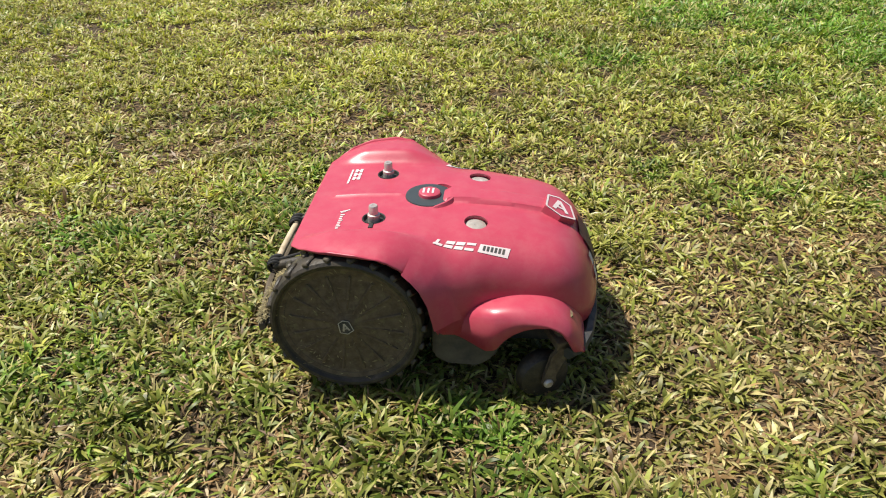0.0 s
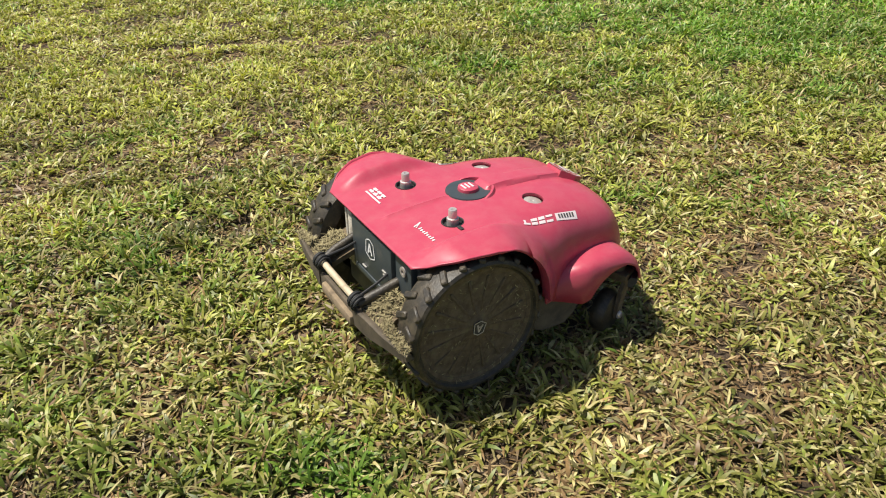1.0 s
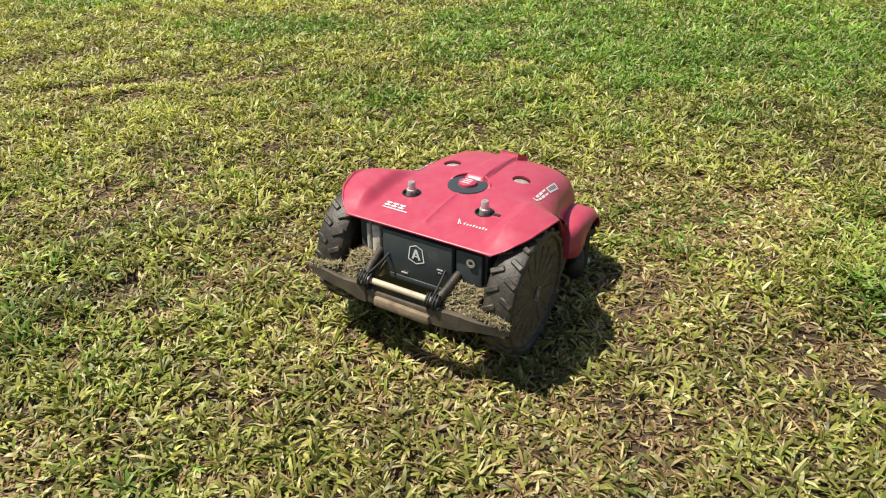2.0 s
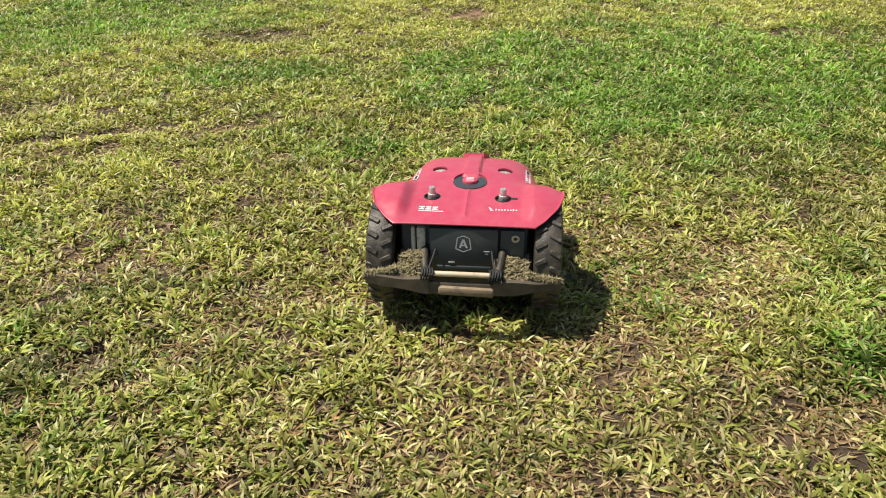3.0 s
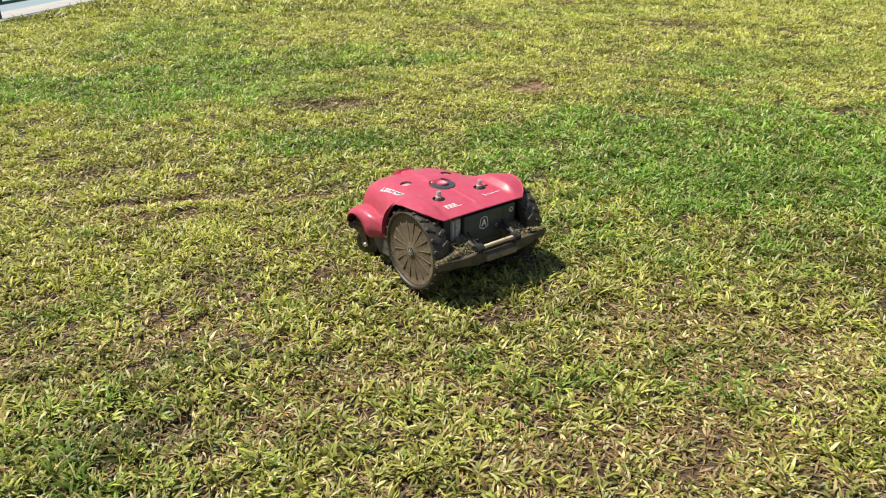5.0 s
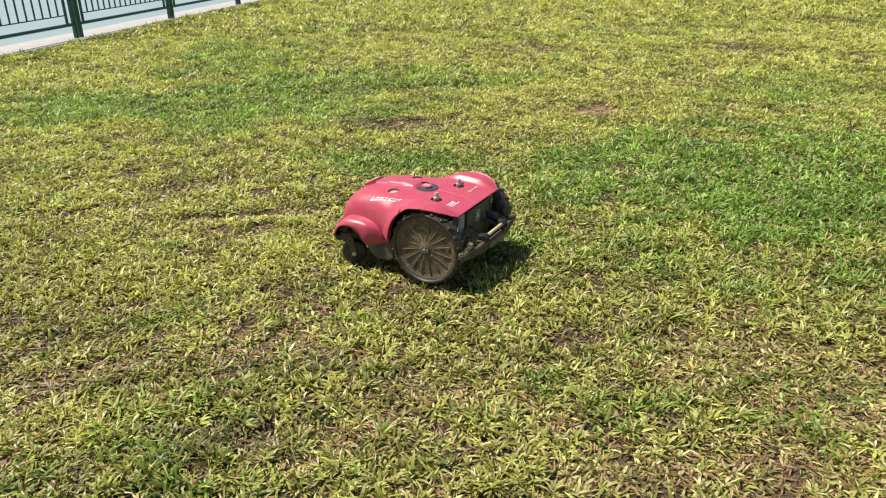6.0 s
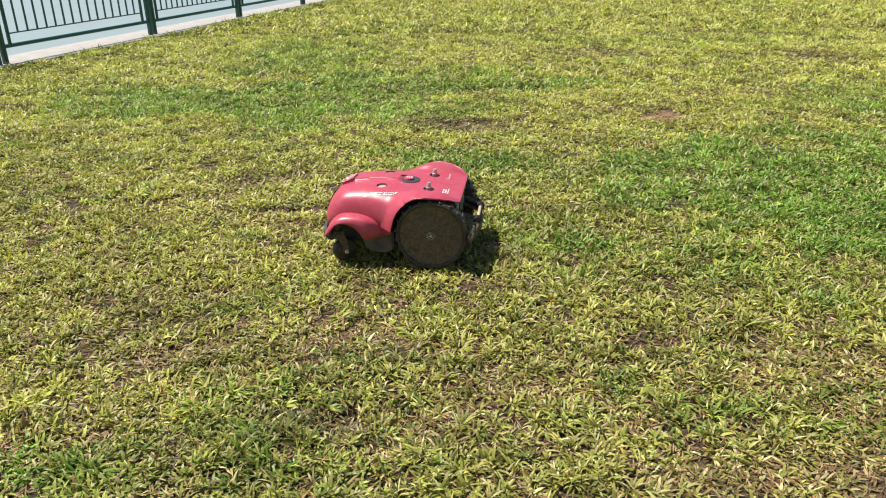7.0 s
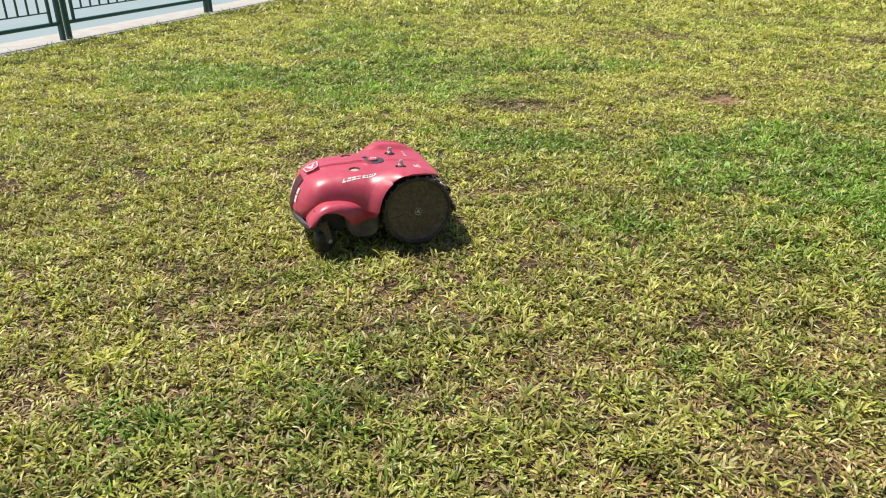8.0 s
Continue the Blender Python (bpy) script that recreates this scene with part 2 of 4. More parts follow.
def patches(x, y, spots):
    wx = x + 0.30 * (value_noise(x, y, 0.45, 3) - 0.5) + 0.12 * (value_noise(x, y, 0.12, 4) - 0.5)
    wy = y + 0.30 * (value_noise(x, y, 0.45, 5) - 0.5) + 0.12 * (value_noise(x, y, 0.12, 6) - 0.5)
    ragged = 0.75 * (value_noise(x, y, 0.33, 7) - 0.5) + 0.55 * (value_noise(x, y, 0.13, 8) - 0.5)
    out = np.zeros_like(x)
    for a, b, ra, rb, w in spots:
        d = np.sqrt(((wx - a) / ra) ** 2 + ((wy - b) / rb) ** 2)
        out = np.maximum(out, w * np.clip(2.2 - 1.6 * (d + ragged), 0, 1))
    return out


# x, y, half length, half width of scuffs where the turf is torn
SCUFFS = [(0.0, 2.26, 0.075, 0.020), (-0.19, 1.935, 0.075, 0.022), (-0.46, 3.64, 0.32, 0.026), (-0.02, 3.56, 0.16, 0.018), (0.10, 1.85, 0.05, 0.016), (-0.98, 2.55, 0.08, 0.02), (0.32, 5.40, 0.26, 0.07)]


def torn(x, y):
    out = np.zeros_like(x)
    for a, b, ra, rb in SCUFFS:
        u = (x - a) / ra
        d = u ** 2 + ((y - b + 0.6 * rb * u ** 2 + 0.03 * (value_noise(x, y, 0.06, 81) - 0.5)) / rb) ** 2
        out = np.maximum(out, np.clip(1.7 - 1.2 * d, 0, 1))
    return out


def turf(x, y):
    """How lush and how worn the lawn is at places of the plan, both from 0 to 1."""
    n = 0.5 * value_noise(x, y, 1.3, 11) + 0.3 * value_noise(x, y, 0.4, 12) + 0.2 * value_noise(x, y, 0.13, 13)
    lush = np.clip(patches(x, y, LUSH) + np.clip((n - 0.52) * 1.6, 0, 0.4) + np.clip((value_noise(x, y, 0.17, 14) - 0.76) * 3, 0, 0.6), 0, 1)
    k = 0.45 * value_noise(x, y, 0.7, 21) + 0.35 * value_noise(x, y, 0.22, 22) + 0.2 * value_noise(x, y, 0.09, 23)
    worn = np.clip(patches(x, y, WORN) + np.clip((k - 0.63) * 1.7, 0, 0.45) * (1 - 0.6 * lush) * np.clip(1.15 - 0.1 * y, 0.35, 1), 0, 1)
    return lush, worn


def relief(x, y):
    """The soil's height: gentle bumps, hollows where it is worn."""
    return -0.024 + 0.016 * (value_noise(x, y, 0.5, 31) - 0.5) + 0.012 * (value_noise(x, y, 0.16, 32) - 0.5) - 0.008 * patches(x, y, WORN) - 0.010 * torn(x, y)


def beyond(x, y):
    """Metres from the fence's line, to the lawn's side."""
    return (x - FENCE_AT.x) * FENCE_SIDE.x + (y - FENCE_AT.y) * FENCE_SIDE.y


def mixed(a, b, t):
    return np.asarray(a)[None] * (1 - t[:, None]) + np.asarray(b)[None] * t[:, None]


def build_ground():
    far = [7.0 * 1.35 ** k for k in range(1, 14)]
    xs = np.array([-v for v in far[::-1]] + list(np.arange(-7, 9.01, 0.07)) + [v + 2 for v in far])
    ys = np.array([-v for v in far[::-1]] + list(np.arange(-7, -1, 0.5)) + list(np.arange(-1, 18.01, 0.07)) + [v + 11 for v in far])
    X, Y = np.meshgrid(xs, ys)
    x, y = X.ravel(), Y.ravel()
    z = relief(x, y)
    z = np.where(beyond(x, y) < EDGE, -0.05, z)
    lush, worn = turf(x, y)
    me = bpy.data.meshes.new("ground")
    me.vertices.add(len(x))
    me.vertices.foreach_set("co", np.stack([x, y, z], 1).ravel())
    nx, ny = len(xs), len(ys)
    i = (np.arange(ny - 1)[:, None] * nx + np.arange(nx - 1)[None]).ravel()
    f = np.stack([i, i + 1, i + nx + 1, i + nx], 1)
    me.loops.add(f.size)
    me.loops.foreach_set("vertex_index", f.ravel())
    me.polygons.add(len(f))
    me.polygons.foreach_set("loop_start", np.arange(len(f)) * 4)
    c = mixed((0.098, 0.064, 0.034), (0.055, 0.060, 0.022), lush)
    # short turf, matted, beyond the tended stretch
    away = np.where(inner(x, y), 0.0, 1.0)
    c = c * (1 - away[:, None]) + mixed((0.225, 0.215, 0.058), (0.105, 0.165, 0.030), lush) * away[:, None]
    bare = mixed((0.185, 0.120, 0.070), (0.46, 0.28, 0.18), np.clip((worn - 0.75) / 0.25, 0, 1))
    c = c * (1 - worn[:, None]) + bare * worn[:, None]
    a = me.attributes.new("turf_colour", "FLOAT_COLOR", "POINT")
    a.data.foreach_set("color", np.concatenate([c, np.ones((len(c), 1))], 1).astype(np.float32).ravel())
    me.update()
    me.validate()
    me.shade_smooth()
    me.materials.append(SOIL)
    tagged(new("ground", me), "brown soil and thatch under a patchy lawn", "ground", kind="structure")


DRYGREEN, PARCHED, FRESH, STRAW, BROWN = (0.258, 0.254, 0.056), (0.455, 0.455, 0.084), (0.142, 0.278, 0.030), (0.52, 0.45, 0.19), (0.250, 0.155, 0.066)


def sward(rng, x, y, per, size, bent):
    """Vertices, faces and colours of tufts of grass at x, y, each of about per blades that spread from its middle and arch over.
    bent: blades in three joints; else plain lozenges."""
    m = len(x)
    lush, worn = turf(x, y)
    # each tuft has its own height, tint and share of dry blades
    vigour = rng.uniform(0.75, 1.2, m) * (1 + 0.18 * lush) * (1 - 0.30 * worn) * (0.72 + 0.55 * value_noise(x, y, 0.13, 41))
    # tint's last factor, growing with y, paints the shade between distant clumps
    tint = rng.normal(1, 0.26, m).clip(0.4, 1.7) * (0.72 + 0.56 * value_noise(x, y, 0.08, 42)) * (0.88 + 0.24 * value_noise(x, y, 0.9, 43)) * (0.78 + 0.44 * value_noise(x * 0.5, y * 1.3, 0.19, 44)) * (1 + np.clip((y - 3) / 5, 0, 1) * 1.25 * (value_noise(x, y * 0.7, 0.10, 45) - 0.5))
    dry = np.clip((y - 1.7) / 2.6 + 0.4 * np.clip((0.4 - x) / 1.2, 0, 1) + 0.5 * (value_noise(x, y, 0.8, 51) - 0.5) + rng.normal(0, 0.22, m), 0, 1)
    green = np.clip(lush * 0.95 + rng.normal(0.04, 0.18, m), 0, 1)
    # scuffs darken too: dirt, plus the shade of their hollows put into the colour
    stain_shade = np.maximum(0.8 * patches(x, y, STAINED_SHADED), 0.8 * torn(x, y))
    t = np.repeat(np.arange(m), rng.poisson(per, m))
    n = len(t)
    az = rng.uniform(0, 2 * np.pi, n)
    off = np.abs(rng.normal(0, 0.34, n)) * size
    bx, by = x[t] + off * np.cos(az), y[t] + off * np.sin(az)
    az = az + rng.normal(0, 0.75, n)
    length = size * rng.uniform(0.55, 1.3, n) * vigour[t]
    pick = rng.uniform(0, 1, n)
    # dry blades are shrunken
    width = size * rng.uniform(0.14, 0.25, n) * (1 if bent else 1.25) * np.where((pick < 0.16) | (pick > 0.90), 0.68, 1.0)
    lift = np.radians(rng.uniform(18, 82, n)) * (1 - 0.40 * worn[t])
    sag = np.radians(rng.uniform(25, 105, n))
    roll = rng.normal(0, 0.45, n)
    d = np.stack([np.cos(az), np.sin(az), np.zeros(n)], 1)
    side = np.stack([-np.sin(az) * np.cos(roll), np.cos(az) * np.cos(roll), np.sin(roll)], 1)
    up = np.array((0, 0, 1.0))[None]
    root = np.stack([bx, by, relief(bx, by) + rng.uniform(0, 0.006, n)], 1)

    def along(q):
        a = lift - sag * q / 2
        return root + (length * q)[:, None] * (np.cos(a)[:, None] * d + np.sin(a)[:, None] * up)
    hw = (width / 2)[:, None]
    if bent:
        p1, p2 = along(0.36), along(0.70)
        v = np.stack([along(0.0), p1 - side * hw, p1 + side * hw, p2 - side * hw * 0.82, p2 + side * hw * 0.82, along(1.0)], 1)
        tri = np.array([[0, 2, 1], [1, 2, 4], [1, 4, 3], [3, 4, 5]])
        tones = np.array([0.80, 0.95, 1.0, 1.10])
    else:
        p1 = along(0.5)
        v = np.stack([along(0.0), p1 - side * hw, p1 + side * hw, along(1.0)], 1)
        tri = np.array([[0, 2, 1], [1, 2, 3]])
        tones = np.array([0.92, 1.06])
    k = v.shape[1]
    faces = (np.arange(n)[:, None, None] * k + tri[None]).reshape(-1, 3)
    c = mixed(DRYGREEN, PARCHED, np.clip(dry[t] + rng.normal(0, 0.16, n), 0, 1))
    # brighter with distance: sunlit blade tops at a low view, put into the colour
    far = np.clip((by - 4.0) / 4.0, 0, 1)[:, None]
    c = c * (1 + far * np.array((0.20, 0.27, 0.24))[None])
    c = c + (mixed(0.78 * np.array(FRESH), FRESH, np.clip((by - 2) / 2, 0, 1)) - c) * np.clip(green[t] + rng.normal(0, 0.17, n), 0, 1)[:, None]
    straw = pick < 0.19 + 0.05 * dry[t] + 0.25 * worn[t] - 0.15 * lush[t]
    brown = pick > 0.90 - 0.38 * worn[t] + 0.08 * lush[t] + 0.06 * np.clip((by - 2.5) / 3, 0, 1)
    c = np.where(straw[:, None], np.array(STRAW)[None], c)
    c = np.where(brown[:, None], np.array(BROWN)[None], c)
    c = c * (1 - stain_shade[t][:, None]) + np.array((0.085, 0.066, 0.032))[None] * stain_shade[t][:, None]
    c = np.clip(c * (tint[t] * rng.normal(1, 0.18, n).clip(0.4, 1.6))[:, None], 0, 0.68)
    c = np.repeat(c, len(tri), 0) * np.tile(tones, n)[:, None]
    # withered tips
    tip = np.zeros((n, len(tri)))
    tip[:, -1] = 0.75 * (rng.uniform(0, 1, n) < 0.30)
    c = c + (np.array(STRAW)[None] - c) * tip.reshape(-1, 1)
    return v.reshape(-1, 3), faces, np.clip(c, 0, 0.68)


def thatch(rng, x, y, size):
    """Dead blades lying flat on the soil."""
    n = len(x)
    az, length, width = rng.uniform(0, 2 * np.pi, n), size * rng.uniform(0.5, 1.4, n), size * rng.uniform(0.06, 0.16, n)
    d = np.stack([np.cos(az), np.sin(az), rng.normal(0.05, 0.16, n)], 1)
    e = np.stack([-np.sin(az), np.cos(az), rng.normal(0, 0.35, n)], 1)
    mid = np.stack([x, y, relief(x, y) + rng.uniform(0.002, 0.010, n)], 1)
    a, b = d * (length / 2)[:, None], e * (width / 2)[:, None]
    v = np.stack([mid - a, mid - b, mid + b, mid + a], 1)
    faces = (np.arange(n)[:, None, None] * 4 + np.array([[0, 2, 1], [1, 2, 3]])[None]).reshape(-1, 3)
    c = mixed((0.21, 0.125, 0.058), (0.50, 0.375, 0.19), rng.uniform(0, 1, n) ** 1.5) * rng.normal(1, 0.15, n).clip(0.6, 1.4)[:, None]
    return v.reshape(-1, 3), faces, np.repeat(c, 2, 0)


def inner(x, y):
    """The stretch of lawn where the grass is built densely."""
    return (y > 0.35) & (y < 18.5) & (x > -(0.72 * y + 0.45)) & (x < np.where(y < 7, np.minimum(0.98 * y + 0.7, 0.82 * y + 1.9), 0.76 * y + 2.3))


def build_grass():
    rng = np.random.default_rng(7)
    V, F, C = [], [], []

    def add(made):
        v, f, c = made
        V.append(v), F.append(f + sum(len(w) for w in V[:-1])), C.append(c)
    # from, to, tufts a square metre, blades a tuft, blade length, jointed blades
    for y0, y1, dens, per, size, bent in ((0.35, 2.2, 1500, 13, 0.0365, True), (2.2, 3.6, 1250, 12, 0.0375, True), (3.6, 6.5, 850, 12, 0.040, False), (6.5, 10.5, 450, 11, 0.052, False), (10.5, 18.5, 135, 11, 0.085, False)):
        xa, xb = -(0.72 * y1 + 0.45), 0.98 * y1 + 0.7
        n = int((xb - xa) * (y1 - y0) * dens)
        x, y = rng.uniform(xa, xb, n), rng.uniform(y0, y1, n)
        lush, worn = turf(x, y)
        keep = inner(x, y) & (beyond(x, y) > EDGE + 0.02 * rng.normal(0, 1, n)) & (rng.uniform(0, 1, n) > 0.16 * worn + 0.70 * worn ** 4)
        keep &= rng.uniform(0, 1, n) > 0.7 * torn(x, y)
        # small hollows with no tuft
        keep &= value_noise(x, y, 0.045 + 0.006 * y0, 71) + 0.3 * lush + rng.normal(0, 0.08, n) > 0.22
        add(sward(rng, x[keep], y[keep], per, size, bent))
        if y0 < 6:
            n = int((xb - xa) * (y1 - y0) * (7500 if y0 < 3 else 3000))
            x, y = rng.uniform(xa, xb, n), rng.uniform(y0, y1, n)
            keep = inner(x, y) & (rng.uniform(0, 1, n) < 0.45 + 0.55 * turf(x, y)[1])
            add(thatch(rng, x[keep], y[keep], 0.042))
    # the rest of the lawn, sparser
    n = 30000
    x, y = rng.uniform(-9, 14, n), rng.uniform(-7, 19, n)
    keep = ~inner(x, y) & (beyond(x, y) > EDGE)
    add(sward(rng, x[keep], y[keep], 8, 0.085, False))
    # taller tufts along the kerb
    n = 900
    along, off = rng.uniform(-5, 9, n), EDGE + np.abs(rng.normal(0, 0.07, n)) - 0.01
    tuft = value_noise(along, along * 0, 0.22, 61) > 0.30
    along, off = along[tuft], off[tuft]
    x, y = FENCE_AT.x + FENCE_WAY.x * along + FENCE_SIDE.x * off, FENCE_AT.y + FENCE_WAY.y * along + FENCE_SIDE.y * off
    v, f, c = sward(rng, x, y, 12, 0.066, True)
    add((v, f, c * np.array((0.62, 0.72, 0.55))[None]))
    v, f, c = np.concatenate(V), np.concatenate(F), np.concatenate(C)
    me = bpy.data.meshes.new("lawn_grass")
    me.vertices.add(len(v))
    me.vertices.foreach_set("co", v.astype(np.float32).ravel())
    me.loops.add(f.size)
    me.loops.foreach_set("vertex_index", f.astype(np.int32).ravel())
    me.polygons.add(len(f))
    me.polygons.foreach_set("loop_start", np.arange(len(f), dtype=np.int32) * 3)
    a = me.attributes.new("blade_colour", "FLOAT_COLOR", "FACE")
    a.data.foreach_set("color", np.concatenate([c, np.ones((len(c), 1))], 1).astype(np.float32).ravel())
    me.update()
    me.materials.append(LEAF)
    tagged(new("lawn_grass", me), "short broad-bladed lawn grass, yellow-green with dry straw blades", "grass", kind="stuff")


build_ground()
build_grass()


# ---- kerb, paving and fence ----
def fence_frame():
    return Matrix.Translation(FENCE_AT) @ Matrix.Rotation(math.atan2(FENCE_WAY.y, FENCE_WAY.x), 4, "Z")


def build_paving():
    m = fence_frame()
    bm = bmesh.new()
    add_box(bm, (-14.4, -EDGE, -0.2), (38.4, 0.45, 0.008), 0.008)
    kerb = link("kerb", bm, CONCRETE)
    kerb.matrix_world = m
    tagged(kerb, "pale weathered concrete kerb along the lawn", "kerb", kind="structure")
    bm = bmesh.new()
    add_box(bm, (-60, 0.45, -0.2), (90, 60, 0.002), 0.0)
    p = link("pavement", bm, COURT)
    p.matrix_world = m
    tagged(p, "pale blue-grey paved court behind the fence", "pavement", kind="structure")


BAY = 2.4
# where the bays begin, not quite evenly
STARTS = curve_of([(-3, -7.2), (-2, -4.85), (-1, -2.48), (0, 0.08), (1, 2.38), (2, 4.8), (8, 19.2)])


def build_fence():
    """Bays between pairs of posts, repeated along the kerb."""
    fence = new("fence")
    fence.matrix_world = fence_frame()
    rail, top, lower, end, post, baluster = [bmesh.new() for _ in range(6)]
    tube(rail, [(0.02, 0, 0.18), (BAY - 0.13, 0, 0.18)], 0.021, 12)
    tube(top, [(0.02, 0, 1.10), (BAY - 0.13, 0, 1.10)], 0.024, 12)
    add_box(lower, (0.10, -0.007, 0.295), (BAY - 0.21, 0.007, 0.308), 0.002)
    add_box(end, (-0.014, -0.014, 0.19), (0.014, 0.014, 1.09), 0.004)
    add_box(baluster, (-0.008, -0.008, 0.30), (0.008, 0.008, 1.09), 0.002)
    add_box(post, (-0.023, -0.023, 0.006), (0.023, 0.023, 1.18), 0.005)
    add_box(post, (-0.029, -0.029, 1.17), (0.029, 0.029, 1.19), 0.004)
    first = {n: part(n, bm, GREEN, fence) for n, bm in (("bottom_rail", rail), ("top_rail", top), ("lower_bar", lower), ("end_bar", end), ("baluster", baluster), ("post", post))}
    spots = [("bottom_rail", 0), ("top_rail", 0), ("lower_bar", 0), ("end_bar", 0.10), ("end_bar", BAY - 0.21), ("post", 0), ("post", BAY - 0.092)]
    spots += [("baluster", 0.10 + (BAY - 0.31) * k / 16) for k in range(1, 16)]
    used = set()
    for bay in range(-3, 8):
        for n, x in spots:
            o = first[n] if n not in used else first[n].copy()
            if n in used:
                scene.collection.objects.link(o)
            used.add(n)
            a, b = STARTS(bay), STARTS(bay + 1)
            k = (b - a) / BAY
            if n in ("bottom_rail", "top_rail", "lower_bar"):
                o.scale.x = k
            o.location.x = a + x * k
    tagged(fence, "green painted steel railing with upright bars on the kerb", "fence")


build_paving()
build_fence()


# ---- robot mower: x ahead, y to its left, origin on the lawn under the rear axle ----
HALF = soft_curve([(-0.095, 0.174), (-0.07, 0.202), (-0.03, 0.231), (0.03, 0.247), (0.10, 0.247), (0.145, 0.239), (0.16, 0.232), (0.18, 0.219), (0.2, 0.209), (0.25, 0.193), (0.3, 0.185), (0.35, 0.181), (0.39, 0.173), (0.42, 0.158), (0.44, 0.138), (0.455, 0.108), (0.463, 0.072), (0.467, 0.03)])
CREST = soft_curve([(-0.095, 0.268), (0, 0.278), (0.1, 0.282), (0.2, 0.283), (0.28, 0.277), (0.34, 0.268), (0.38, 0.256), (0.41, 0.238), (0.43, 0.216), (0.447, 0.191), (0.458, 0.160), (0.467, 0.125)])
RIM = curve_of([(-0.095, 0.263), (-0.06, 0.283), (-0.02, 0.294), (0.03, 0.297), (0.06, 0.291), (0.08, 0.281), (0.10, 0.266), (0.12, 0.246), (0.135, 0.225), (0.147, 0.197), (0.155, 0.160), (0.161, 0.125), (0.2, 0.11), (0.25, 0.098), (0.28, 0.11), (0.31, 0.14), (0.38, 0.14), (0.41, 0.11), (0.467, 0.085)])


def skirt(x):
    """The height to which the flank would fall if no wheel arch were cut into it."""
    k = step(0.06, 0.19, x)
    return RIM(min(x, 0.06)) * (1 - k) + 0.105 * k


def deck(x, y):
    """The height of the shell over a place of its plan."""
    w, h, b = HALF(x), CREST(x), skirt(x)
    s = min(abs(y) / w, 1)
    n = 3.4 + 0.8 * step(0.15, 0.25, x) - 1.3 * step(0.36, 0.46, x)
    z = b + (h - b) * max(1 - s ** n, 0) ** (1 / n)
    lobe = step(-0.098, -0.02, x) * (1 - step(0.05, 0.185, x))
    z += 0.020 * lobe * step(0.138, 0.172, abs(y)) * (1 - s ** 9)
    z += 0.0035 * math.exp(-(y / 0.0045) ** 2) * step(-0.07, -0.05, x) * (1 - step(0.07, 0.09, x))
    z += 0.009 * (1 - step(0.019, 0.027, abs(y))) * step(0.15, 0.17, x) * (1 - step(0.39, 0.42, x))
    return z


FEND_TOP = soft_curve([(0.185, 0.132), (0.205, 0.150), (0.225, 0.164), (0.254, 0.175), (0.285, 0.181), (0.32, 0.182), (0.355, 0.178), (0.385, 0.164), (0.405, 0.142), (0.420, 0.118), (0.428, 0.10)])
FEND_LOW = curve_of([(0.185, 0.108), (0.205, 0.105), (0.25, 0.098), (0.266, 0.105), (0.28, 0.125), (0.295, 0.140), (0.315, 0.151), (0.335, 0.156), (0.36, 0.155), (0.38, 0.145), (0.393, 0.128), (0.405, 0.104), (0.428, 0.095)])


WELLS = [(0.0345, 0.092, 0.0205, 0.010), (0.0345, -0.092, 0.0205, 0.010), (0.222, 0.092, 0.0215, 0.014), (0.222, -0.092, 0.0215, 0.014)]


